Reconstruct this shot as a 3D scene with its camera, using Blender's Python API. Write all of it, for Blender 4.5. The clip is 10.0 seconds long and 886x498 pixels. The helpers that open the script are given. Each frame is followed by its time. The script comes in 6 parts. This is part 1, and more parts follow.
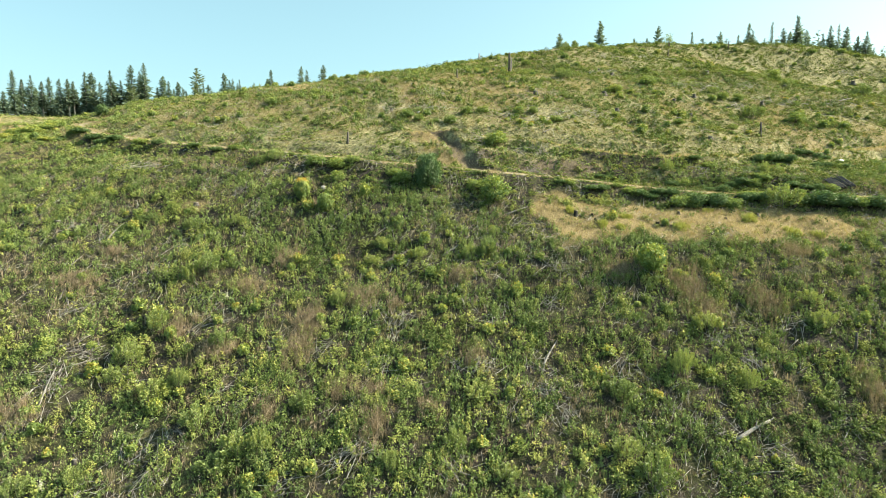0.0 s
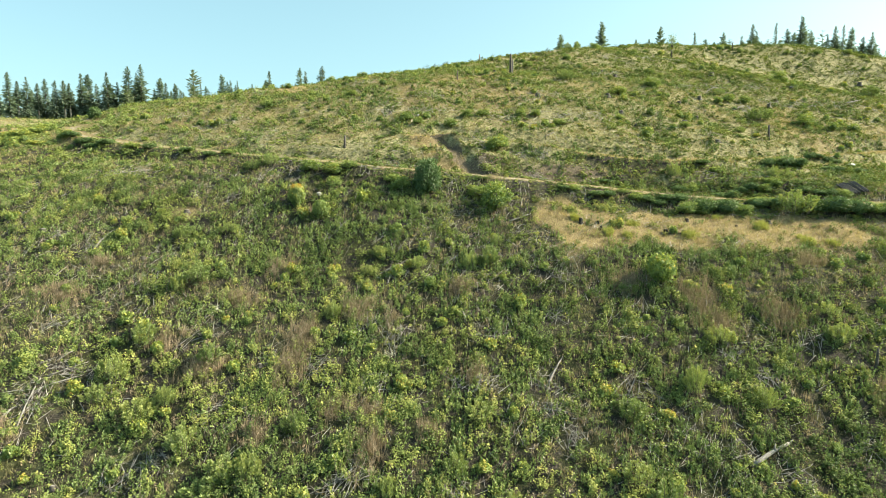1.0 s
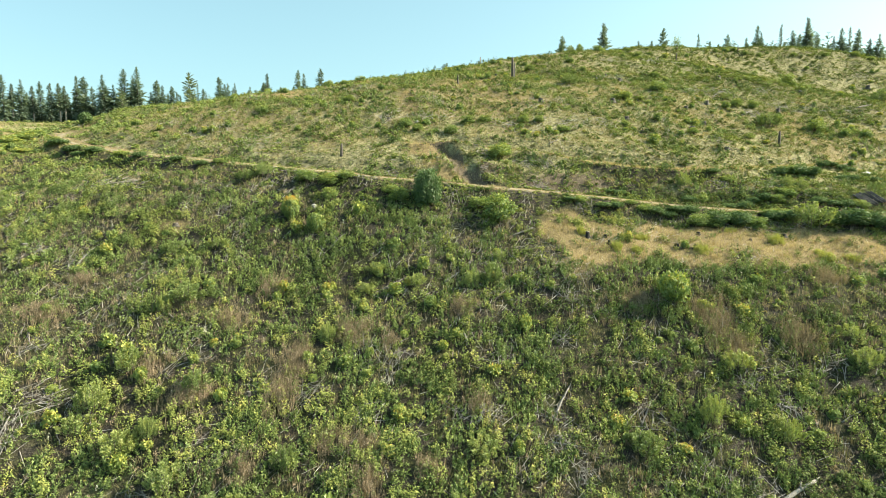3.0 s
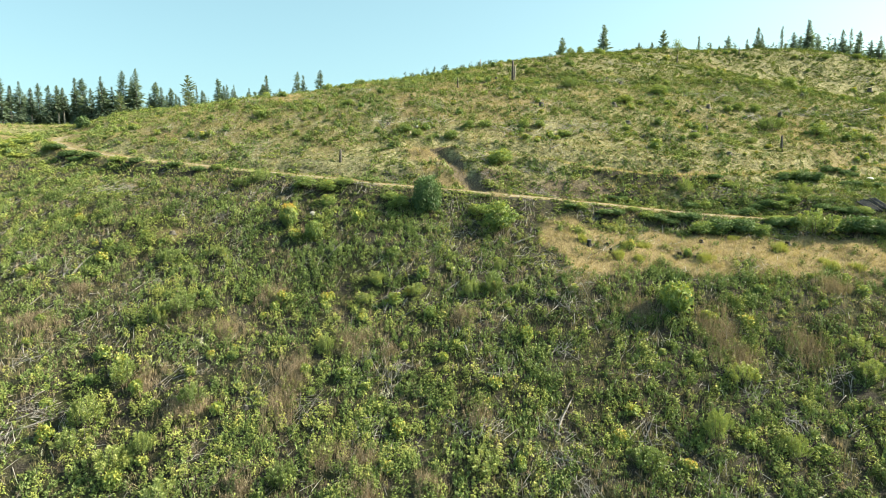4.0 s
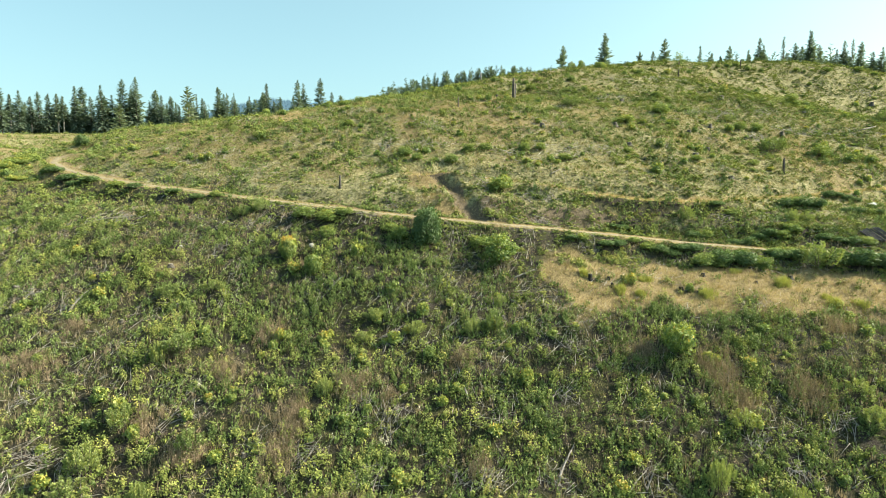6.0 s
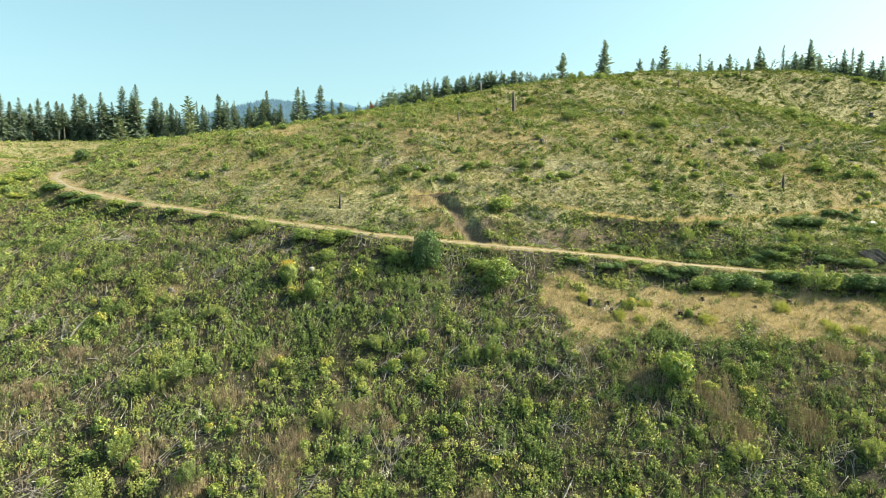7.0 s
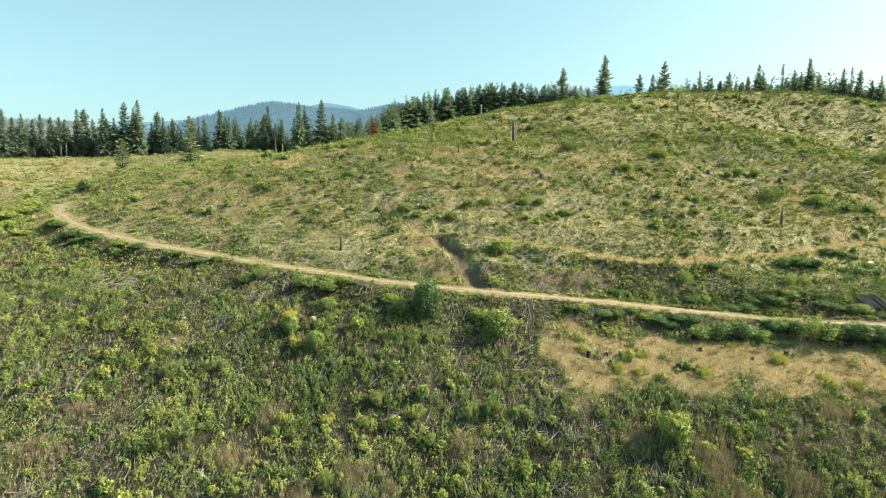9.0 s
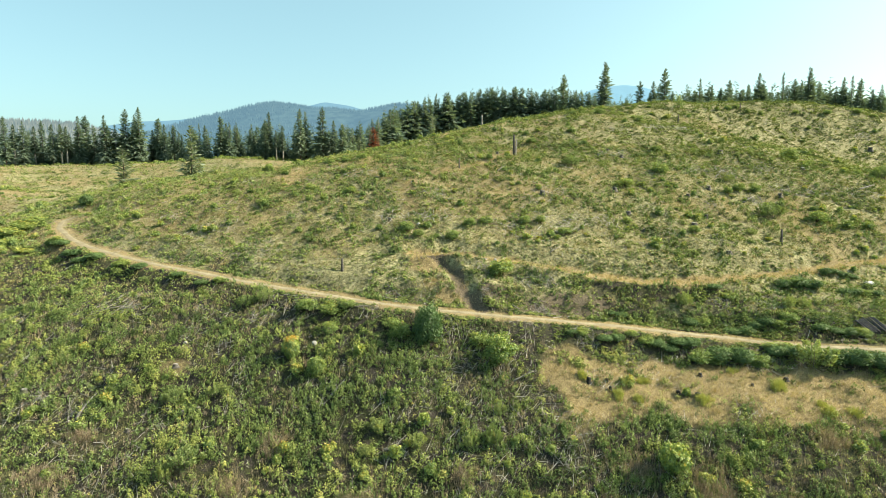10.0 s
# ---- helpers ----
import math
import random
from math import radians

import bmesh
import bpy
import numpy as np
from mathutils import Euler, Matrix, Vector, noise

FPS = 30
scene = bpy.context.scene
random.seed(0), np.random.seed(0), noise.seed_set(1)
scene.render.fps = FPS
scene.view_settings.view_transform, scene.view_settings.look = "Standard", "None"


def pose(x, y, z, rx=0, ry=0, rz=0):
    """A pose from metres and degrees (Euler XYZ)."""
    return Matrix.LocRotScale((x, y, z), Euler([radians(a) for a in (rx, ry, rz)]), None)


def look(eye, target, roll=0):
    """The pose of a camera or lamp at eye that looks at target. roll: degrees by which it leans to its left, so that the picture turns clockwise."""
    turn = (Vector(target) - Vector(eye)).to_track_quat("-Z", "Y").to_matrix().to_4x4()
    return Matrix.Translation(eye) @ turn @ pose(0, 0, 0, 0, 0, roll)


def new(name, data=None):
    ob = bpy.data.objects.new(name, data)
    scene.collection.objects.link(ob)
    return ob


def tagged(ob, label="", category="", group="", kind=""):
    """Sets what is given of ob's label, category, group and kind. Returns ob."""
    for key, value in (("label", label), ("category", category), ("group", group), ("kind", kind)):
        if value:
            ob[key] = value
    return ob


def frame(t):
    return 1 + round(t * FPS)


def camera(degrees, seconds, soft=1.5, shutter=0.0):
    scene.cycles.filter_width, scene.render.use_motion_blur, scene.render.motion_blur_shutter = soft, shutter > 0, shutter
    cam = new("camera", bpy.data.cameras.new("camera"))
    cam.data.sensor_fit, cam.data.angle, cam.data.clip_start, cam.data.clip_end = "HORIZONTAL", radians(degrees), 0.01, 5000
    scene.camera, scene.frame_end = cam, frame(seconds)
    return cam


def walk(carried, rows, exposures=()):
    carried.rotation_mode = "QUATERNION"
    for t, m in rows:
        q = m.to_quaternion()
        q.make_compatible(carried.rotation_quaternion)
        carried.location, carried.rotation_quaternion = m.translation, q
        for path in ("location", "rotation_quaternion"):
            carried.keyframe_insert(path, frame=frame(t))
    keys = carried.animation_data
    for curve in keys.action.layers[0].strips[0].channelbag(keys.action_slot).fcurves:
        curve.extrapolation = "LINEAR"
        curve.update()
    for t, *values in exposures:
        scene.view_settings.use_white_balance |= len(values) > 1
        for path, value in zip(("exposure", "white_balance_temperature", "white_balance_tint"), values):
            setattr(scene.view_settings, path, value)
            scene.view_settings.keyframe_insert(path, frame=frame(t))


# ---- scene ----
cam = camera(74.7, 10.0, soft=0.6)
METRES, EYE, TILT, LEAN, TURN = 20.0, 20.0, -7.0, 0.0, 0.0
ROWS = [
    (0.0, 0.0, 0.0, 0.0, 0.0, 0.0, 0.0),
    (0.5, 0.0007, 0.0604, 0.0207, -0.01, 0.04, 0.01),
    (1.0, 0.0007, 0.1129, 0.0408, 0.01, 0.09, 0.04),
    (1.5, 0.0006, 0.157, 0.0583, 0.02, 0.11, 0.06),
    (2.0, 0.0005, 0.1935, 0.0761, 0.02, 0.13, 0.07),
    (2.5, -0.0002, 0.2234, 0.0949, 0.03, 0.13, 0.07),
    (4.0, -0.0017, 0.2801, 0.1555, -0.0, 0.12, 0.09),
    (4.5, -0.0013, 0.2898, 0.1791, 0.01, 0.12, 0.08),
    (5.0, -0.0014, 0.2964, 0.2135, 0.0, 0.11, 0.04),
    (5.5, -0.0007, 0.3, 0.2645, 0.02, 0.09, 0.02),
    (7.0, 0.001, 0.2935, 0.4413, 0.04, 0.1, -0.01),
    (7.5, 0.0017, 0.286, 0.5024, 0.05, 0.14, -0.01),
    (8.0, 0.0029, 0.2794, 0.5632, 0.07, 0.2, -0.03),
    (8.5, 0.0034, 0.273, 0.6265, 0.08, 0.2, -0.05),
    (9.0, 0.0023, 0.267, 0.6904, 0.09, 0.21, -0.07),
    (9.5, 0.0007, 0.2614, 0.7569, 0.11, 0.17, -0.09),
    (10.0, -0.0005, 0.2558, 0.8236, 0.12, 0.15, -0.12),
]
walk(cam, [(t, pose(0, 0, EYE, TILT, LEAN, TURN) @ pose(METRES * x, METRES * y, METRES * z, 90 + pitch, roll, yaw)) for t, x, y, z, yaw, pitch, roll in ROWS],
     exposures=[(0.0, 1.46, 6820, 5), (10.0, 1.34, 6820, 5)])

# ---- light ----
SUN_ELEVATION, SUN_AZIMUTH = 35.0, 84.0  # azimuth: degrees to the right of straight ahead
world = bpy.data.worlds.new("sky")
scene.world = world
world.use_nodes = True
wn = world.node_tree.nodes
sky = wn.new("ShaderNodeTexSky")
sky.sky_type = "NISHITA"
sky.sun_disc = False
sky.sun_elevation = radians(SUN_ELEVATION)
sky.sun_rotation = radians(SUN_AZIMUTH)
sky.altitude, sky.air_density, sky.dust_density, sky.ozone_density = 400, 0.8, 3.6, 0.5
wn["Background"].inputs["Strength"].default_value = 0.108
air = wn.new("ShaderNodeMix")
air.data_type, air.blend_type = "RGBA", "MULTIPLY"
air.inputs["Factor"].default_value, air.inputs["B"].default_value = 1.0, (0.9, 1.04, 0.91, 1)
world.node_tree.links.new(sky.outputs["Color"], air.inputs["A"])
haze = wn.new("ShaderNodeMix")  # bright summer haze evens out the sky
haze.data_type = "RGBA"
haze.inputs["Factor"].default_value, haze.inputs["B"].default_value = 0.32, (1.95, 3.6, 4.0, 1)
world.node_tree.links.new(air.outputs["Result"], haze.inputs["A"])
world.node_tree.links.new(haze.outputs["Result"], wn["Background"].inputs["Color"])
sun = new("sun", bpy.data.lights.new("sun", "SUN"))
sun.data.energy, sun.data.angle, sun.data.color = 4.9, radians(0.6), (1.0, 0.89, 0.72)
_e, _a = radians(SUN_ELEVATION), radians(SUN_AZIMUTH)
SUN_WAY = Vector((math.cos(_e) * math.sin(_a), math.cos(_e) * math.cos(_a), math.sin(_e)))
sun.matrix_world = look(SUN_WAY * 100 + Vector((0, 60, 20)), (0, 60, 20))


# ---- materials ----
def material(name):
    m = bpy.data.materials.new(name)
    m.use_nodes = True
    m.node_tree.nodes.clear()
    return m, m.node_tree.nodes, m.node_tree.links


def ramp(nodes, stops):
    r = nodes.new("ShaderNodeValToRGB")
    while len(r.color_ramp.elements) < len(stops):
        r.color_ramp.elements.new(0.5)
    for e, (p, c) in zip(r.color_ramp.elements, stops):
        e.position, e.color = p, (*c, 1)
    return r


def noise_node(nodes, links, scale, detail=4, rough=0.6, coords="Object"):
    tc = nodes.new("ShaderNodeTexCoord")
    n = nodes.new("ShaderNodeTexNoise")
    n.inputs["Scale"].default_value, n.inputs["Detail"].default_value, n.inputs["Roughness"].default_value = scale, detail, rough
    links.new(tc.outputs[coords], n.inputs["Vector"])
    return n


def mix_colour(nodes, links, fac, a, b, mode="MIX"):
    m = nodes.new("ShaderNodeMix")
    m.data_type, m.blend_type = "RGBA", mode
    for sock, v in ((m.inputs["Factor"], fac), (m.inputs["A"], a), (m.inputs["B"], b)):
        if isinstance(v, bpy.types.NodeSocket):
            links.new(v, sock)
        elif isinstance(v, tuple):
            sock.default_value = (*v, 1)
        else:
            sock.default_value = v
    return m.outputs["Result"]


def leaf_material(name, stops, translucent=0.4, spread=0.35, gloss=0.03, by_object=0.0):
    """Leaves: colour from the plant's tint attribute, varied leaf by leaf; light passes through them in part."""
    m, n, l = material(name)
    at = n.new("ShaderNodeAttribute")
    at.attribute_name = "tint"
    geo = n.new("ShaderNodeNewGeometry")
    add = n.new("ShaderNodeMath")
    add.operation = "MULTIPLY_ADD"
    l.new(geo.outputs["Random Per Island"], add.inputs[0])
    add.inputs[1].default_value = spread
    l.new(at.outputs["Fac"], add.inputs[2])
    info, own = n.new("ShaderNodeObjectInfo"), n.new("ShaderNodeMath")
    own.operation = "MULTIPLY_ADD"
    l.new(info.outputs["Random"], own.inputs[0])
    own.inputs[1].default_value = by_object
    l.new(add.outputs[0], own.inputs[2])
    r = ramp(n, stops)
    l.new(own.outputs[0], r.inputs["Fac"])
    d, t, g = n.new("ShaderNodeBsdfDiffuse"), n.new("ShaderNodeBsdfTranslucent"), n.new("ShaderNodeBsdfGlossy")
    g.inputs["Roughness"].default_value = 0.45
    tcol = mix_colour(n, l, 1.0, r.outputs["Color"], (1.0, 1.0, 0.55), "MULTIPLY")
    l.new(r.outputs["Color"], d.inputs["Color"])
    l.new(tcol, t.inputs["Color"])
    m1, m2, out = n.new("ShaderNodeMixShader"), n.new("ShaderNodeMixShader"), n.new("ShaderNodeOutputMaterial")
    m1.inputs["Fac"].default_value, m2.inputs["Fac"].default_value = translucent, gloss
    l.new(d.outputs[0], m1.inputs[1]), l.new(t.outputs[0], m1.inputs[2])
    l.new(m1.outputs[0], m2.inputs[1]), l.new(g.outputs[0], m2.inputs[2])
    l.new(m2.outputs[0], out.inputs["Surface"])
    return m


def solid_material(name, a, b, scale, roughness=0.85, bump=0.4, dark=None, stretch=None):
    """A rough solid whose colour wanders between a and b at two scales, with fine relief."""
    m, n, l = material(name)
    n1, n2 = noise_node(n, l, scale), noise_node(n, l, scale * 9, 3)
    if stretch:
        mp = n.new("ShaderNodeMapping")
        mp.inputs["Scale"].default_value = stretch
        tc = n.new("ShaderNodeTexCoord")
        l.new(tc.outputs["Object"], mp.inputs["Vector"])
        l.new(mp.outputs[0], n1.inputs["Vector"]), l.new(mp.outputs[0], n2.inputs["Vector"])
    r = ramp(n, [(0.33, a), (0.67, b)])
    l.new(n1.outputs["Fac"], r.inputs["Fac"])
    r2 = ramp(n, [(0.35, dark or tuple(0.55 * c for c in a)), (0.6, (1, 1, 1))])
    l.new(n2.outputs["Fac"], r2.inputs["Fac"])
    col = mix_colour(n, l, 0.6, r.outputs["Color"], r2.outputs["Color"], "MULTIPLY")
    p, out, bp = n.new("ShaderNodeBsdfPrincipled"), n.new("ShaderNodeOutputMaterial"), n.new("ShaderNodeBump")
    bp.inputs["Strength"].default_value, bp.inputs["Distance"].default_value = bump, 0.05
    l.new(n2.outputs["Fac"], bp.inputs["Height"]), l.new(bp.outputs[0], p.inputs["Normal"])
    l.new(col, p.inputs["Base Color"])
    p.inputs["Roughness"].default_value = roughness
    l.new(p.outputs[0], out.inputs["Surface"])
    return m


def ground_material():
    """Soil and litter with moss green, straw where grass dries, pale dust on the tracks. Covers come from attributes of the ground."""
    m, n, l = material("hillside")
    big, mid, fine = noise_node(n, l, 0.12, 5), noise_node(n, l, 0.9, 5, 0.65), noise_node(n, l, 9.0, 4, 0.7)
    soil = ramp(n, [(0.32, (0.016, 0.014, 0.012)), (0.5, (0.04, 0.034, 0.03)), (0.7, (0.125, 0.11, 0.096))])
    l.new(fine.outputs["Fac"], soil.inputs["Fac"])
    green = ramp(n, [(0.3, (0.02, 0.023, 0.011)), (0.55, (0.045, 0.05, 0.022)), (0.75, (0.13, 0.13, 0.055))])
    l.new(fine.outputs["Fac"], green.inputs["Fac"])
    cover = ramp(n, [(0.4, (0, 0, 0)), (0.58, (1, 1, 1))])
    l.new(mid.outputs["Fac"], cover.inputs["Fac"])
    c1 = mix_colour(n, l, cover.outputs["Color"], soil.outputs["Color"], green.outputs["Color"])
    straw = ramp(n, [(0.32, (0.09, 0.068, 0.036)), (0.5, (0.25, 0.192, 0.1)), (0.7, (0.4, 0.317, 0.172))])
    l.new(fine.outputs["Fac"], straw.inputs["Fac"])
    dust = ramp(n, [(0.25, (0.16, 0.135, 0.08)), (0.55, (0.25, 0.212, 0.128)), (0.8, (0.32, 0.275, 0.172))])
    l.new(mid.outputs["Fac"], dust.inputs["Fac"])
    bare = ramp(n, [(0.32, (0.05, 0.04, 0.03)), (0.5, (0.12, 0.096, 0.068)), (0.68, (0.24, 0.195, 0.14))])
    l.new(fine.outputs["Fac"], bare.inputs["Fac"])

    def blend(base, top, name, width=0.5):
        at = n.new("ShaderNodeAttribute")
        at.attribute_name = name
        s = n.new("ShaderNodeMath")
        s.operation = "MULTIPLY_ADD"
        l.new(mid.outputs["Fac"], s.inputs[0])
        s.inputs[1].default_value = width
        l.new(at.outputs["Fac"], s.inputs[2])
        rr = ramp(n, [(0.25 + width * 0.5, (0, 0, 0)), (0.6 + width * 0.5, (1, 1, 1))])
        l.new(s.outputs[0], rr.inputs["Fac"])
        return mix_colour(n, l, rr.outputs["Color"], base, top)
    tufts, both = noise_node(n, l, 2.6, 4, 0.7), n.new("ShaderNodeMath")
    both.operation = "MULTIPLY_ADD"
    l.new(tufts.outputs["Fac"], both.inputs[0])
    both.inputs[1].default_value = 1.1
    half = n.new("ShaderNodeMath")
    half.operation = "MULTIPLY_ADD"
    l.new(fine.outputs["Fac"], half.inputs[0])
    half.inputs[1].default_value, half.inputs[2].default_value = 0.7, -0.4
    l.new(half.outputs[0], both.inputs[2])
    turf = ramp(n, [(0.3, (0.05, 0.052, 0.024)), (0.48, (0.2, 0.19, 0.098)), (0.66, (0.41, 0.373, 0.215))])
    l.new(both.outputs[0], turf.inputs["Fac"])
    c1 = blend(c1, turf.outputs["Color"], "turf")
    c2 = blend(c1, straw.outputs["Color"], "dry")
    c3 = blend(c2, bare.outputs["Color"], "soil", 0.4)
    c4 = blend(c3, dust.outputs["Color"], "road", 0.25)
    tone = ramp(n, [(0.3, (0.75, 0.75, 0.75)), (0.7, (1, 1, 1))])
    l.new(big.outputs["Fac"], tone.inputs["Fac"])
    c5 = mix_colour(n, l, 1.0, c4, tone.outputs["Color"], "MULTIPLY")
    p, out, bp = n.new("ShaderNodeBsdfPrincipled"), n.new("ShaderNodeOutputMaterial"), n.new("ShaderNodeBump")
    bp.inputs["Strength"].default_value, bp.inputs["Distance"].default_value = 0.8, 0.15
    l.new(fine.outputs["Fac"], bp.inputs["Height"]), l.new(bp.outputs[0], p.inputs["Normal"])
    l.new(c5, p.inputs["Base Color"])
    p.inputs["Roughness"].default_value = 0.95
    p.inputs["Specular IOR Level"].default_value = 0.15
    l.new(p.outputs[0], out.inputs["Surface"])
    return m


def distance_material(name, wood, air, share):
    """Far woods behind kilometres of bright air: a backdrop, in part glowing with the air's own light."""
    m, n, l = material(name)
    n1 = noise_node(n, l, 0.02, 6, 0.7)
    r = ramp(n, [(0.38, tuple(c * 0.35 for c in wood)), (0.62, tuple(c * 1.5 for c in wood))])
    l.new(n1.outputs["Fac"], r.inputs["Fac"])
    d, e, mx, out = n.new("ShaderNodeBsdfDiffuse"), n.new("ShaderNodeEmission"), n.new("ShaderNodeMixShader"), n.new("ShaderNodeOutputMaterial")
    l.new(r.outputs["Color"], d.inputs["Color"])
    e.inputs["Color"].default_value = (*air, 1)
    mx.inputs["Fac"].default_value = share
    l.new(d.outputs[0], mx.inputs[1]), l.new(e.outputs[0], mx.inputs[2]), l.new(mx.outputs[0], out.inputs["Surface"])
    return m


M_GROUND = ground_material()
M_FORB = leaf_material("forb_leaves", [(0.0, (0.045, 0.07, 0.032)), (0.3, (0.1, 0.143, 0.043)), (0.6, (0.21, 0.255, 0.07)), (0.85, (0.32, 0.335, 0.1)), (1.0, (0.45, 0.37, 0.11))], 0.13, 0.14, 0.012)
M_SPIRE = leaf_material("willowherb_leaves", [(0.0, (0.07, 0.11, 0.04)), (0.5, (0.16, 0.225, 0.075)), (1.0, (0.3, 0.37, 0.125))], 0.15, 0.2)
M_TUFT = leaf_material("tuft_grass", [(0.0, (0.13, 0.17, 0.05)), (0.5, (0.27, 0.31, 0.085)), (1.0, (0.42, 0.42, 0.13))], 0.3, 0.2)
M_STALK = leaf_material("dry_stalks", [(0.0, (0.135, 0.125, 0.08)), (0.4, (0.22, 0.19, 0.125)), (0.75, (0.35, 0.265, 0.19)), (1.0, (0.46, 0.365, 0.27))], 0.25)
M_STRAW = leaf_material("straw_grass", [(0.0, (0.125, 0.145, 0.068)), (0.35, (0.24, 0.232, 0.115)), (0.65, (0.35, 0.296, 0.16)), (1.0, (0.44, 0.352, 0.195))], 0.35, 0.25)
M_WILLOW = leaf_material("willow_leaves", [(0.0, (0.08, 0.125, 0.055)), (0.4, (0.175, 0.24, 0.09)), (0.75, (0.29, 0.36, 0.135)), (1.0, (0.38, 0.41, 0.14))], 0.32, 0.18, by_object=0.12)
M_SHRUB = leaf_material("shrub_leaves", [(0.0, (0.06, 0.115, 0.045)), (0.4, (0.145, 0.22, 0.07)), (0.7, (0.27, 0.34, 0.095)), (0.88, (0.45, 0.45, 0.1)), (1.0, (0.55, 0.36, 0.09))], 0.36, 0.25, by_object=0.14)
M_DEEP = leaf_material("deep_shrub_leaves", [(0.0, (0.035, 0.08, 0.045)), (0.5, (0.09, 0.155, 0.058)), (1.0, (0.175, 0.25, 0.085))], 0.3, 0.25, by_object=0.14)
M_NEEDLE = leaf_material("conifer_needles", [(0.0, (0.07, 0.108, 0.098)), (0.5, (0.118, 0.17, 0.138)), (1.0, (0.178, 0.24, 0.172))], 0.45, 0.2, by_object=0.3)
M_YOUNGNEEDLE = leaf_material("young_needles", [(0.0, (0.1, 0.14, 0.1)), (0.5, (0.16, 0.205, 0.14)), (1.0, (0.23, 0.28, 0.18))], 0.4)
M_DEADNEEDLE = leaf_material("dead_needles", [(0.0, (0.142, 0.047, 0.032)), (1.0, (0.330, 0.130, 0.080))], 0.2)
M_BARK = solid_material("bark", (0.09, 0.07, 0.055), (0.2, 0.17, 0.14), 2.0)
M_PALEBARK = solid_material("pale_bark", (0.3, 0.27, 0.23), (0.5, 0.47, 0.42), 2.0)
M_GREYWOOD = solid_material("weathered_wood", (0.17, 0.16, 0.15), (0.34, 0.32, 0.3), 3.0, stretch=(4, 4, 1))
M_STUMP = solid_material("stump_wood", (0.05, 0.043, 0.038), (0.14, 0.125, 0.11), 4.0)
M_CHAR = solid_material("charred_wood", (0.008, 0.007, 0.006), (0.03, 0.027, 0.025), 5.0)
M_UMBEL = leaf_material("white_flowers", [(0.0, (0.26, 0.32, 0.18)), (0.5, (0.48, 0.49, 0.37)), (1.0, (0.68, 0.66, 0.56))], 0.3)
M_TWIG = leaf_material("slash_twigs", [(0.0, (0.1, 0.09, 0.082)), (0.5, (0.23, 0.213, 0.197)), (1.0, (0.47, 0.445, 0.42))], 0.0)
M_ROCK = solid_material("rock", (0.28, 0.27, 0.25), (0.45, 0.43, 0.4), 3.0)
M_WHITEROCK = solid_material("pale_rock", (0.6, 0.59, 0.56), (0.8, 0.79, 0.76), 3.0)
M_POLE = solid_material("dark_poles", (0.035, 0.035, 0.04), (0.1, 0.1, 0.11), 2.0, stretch=(3, 3, 1))
# haze is painted on each ridge: its air colour mixed in as glow
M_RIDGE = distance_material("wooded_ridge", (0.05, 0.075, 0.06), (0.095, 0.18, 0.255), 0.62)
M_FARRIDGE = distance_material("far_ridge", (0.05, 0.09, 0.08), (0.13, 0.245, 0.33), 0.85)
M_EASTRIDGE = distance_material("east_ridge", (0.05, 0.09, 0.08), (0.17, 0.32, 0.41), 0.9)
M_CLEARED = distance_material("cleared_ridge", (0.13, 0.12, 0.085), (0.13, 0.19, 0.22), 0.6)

# ---- the lie of the land ----
# control heights of the hill: columns across (x), rows ahead (y); a smooth surface runs through them
KX = np.array([-150, -100, -62, -30, 0, 30, 62, 100, 150.0])
KY = np.array([20, 42, 56, 69, 82, 100, 120, 140, 160, 200.0])
HILL = np.array([
    [-9.0, -9.0, -9.0, -8.9, -9.9, -9.7, -8.9, -9.0, -9.0],
    [2.9, 3.7, 4.6, 3.1, 4.3, 3.6, 7.4, 5.8, 4.9],
    [9.0, 10.5, 11.3, 12.1, 12.2, 12.8, 12.6, 13.1, 12.7],
    [13.0, 15.8, 18.1, 20.5, 20.7, 17.9, 18.9, 18.2, 18.5],
    [15.8, 19.5, 22.9, 25.7, 26.5, 24.0, 21.2, 22.5, 23.7],
    [19.9, 21.8, 28.8, 33.6, 35.5, 33.2, 29.2, 28.7, 30.5],
    [25.3, 23.9, 34.3, 38.2, 41.5, 41.3, 39.8, 34.9, 38.4],
    [33.0, 31.3, 31.7, 38.6, 45.9, 49.6, 46.0, 39.3, 46.1],
    [38.9, 32.5, 31.1, 36.0, 46.0, 52.6, 55.0, 53.7, 47.3],
    [39.1, 40.7, 42.4, 39.5, 43.1, 47.2, 50.0, 49.0, 43.7],
])
ROAD = np.array([(-59.6, 102.4), (-60.9, 100.2), (-59.9, 97.1), (-57.4, 94.2), (-54.9, 91.7), (-50.7, 88.2), (-45.6, 85.3), (-40.6, 82.7), (-34.9, 80), (-29.4, 77.8), (-24.3, 75.8), (-19, 74.1), (-12, 72), (-7.7, 71.1), (-3.6, 70.5), (0.4, 70.1), (4.4, 70),
                 (8.5, 70.1), (12.6, 70.3), (16.7, 70.5), (19.8, 70.6), (23, 70.6), (26.2, 70.5), (29.3, 70.3), (32.2, 70), (35.1, 69.4), (37.9, 68.9), (40.1, 68.5), (46.8, 67.6), (60, 66.5), (90, 66), (150, 70.0)])
TRACK = np.array([(-3, 80.8), (2, 81.2), (7.5, 80.4), (12.4, 79.9), (18.7, 79.1), (24.3, 78.7), (33.3, 79.9), (41.1, 82.4), (49.4, 85.1), (56.8, 88.1), (63.4, 89.9), (80, 94), (110, 98.0)])
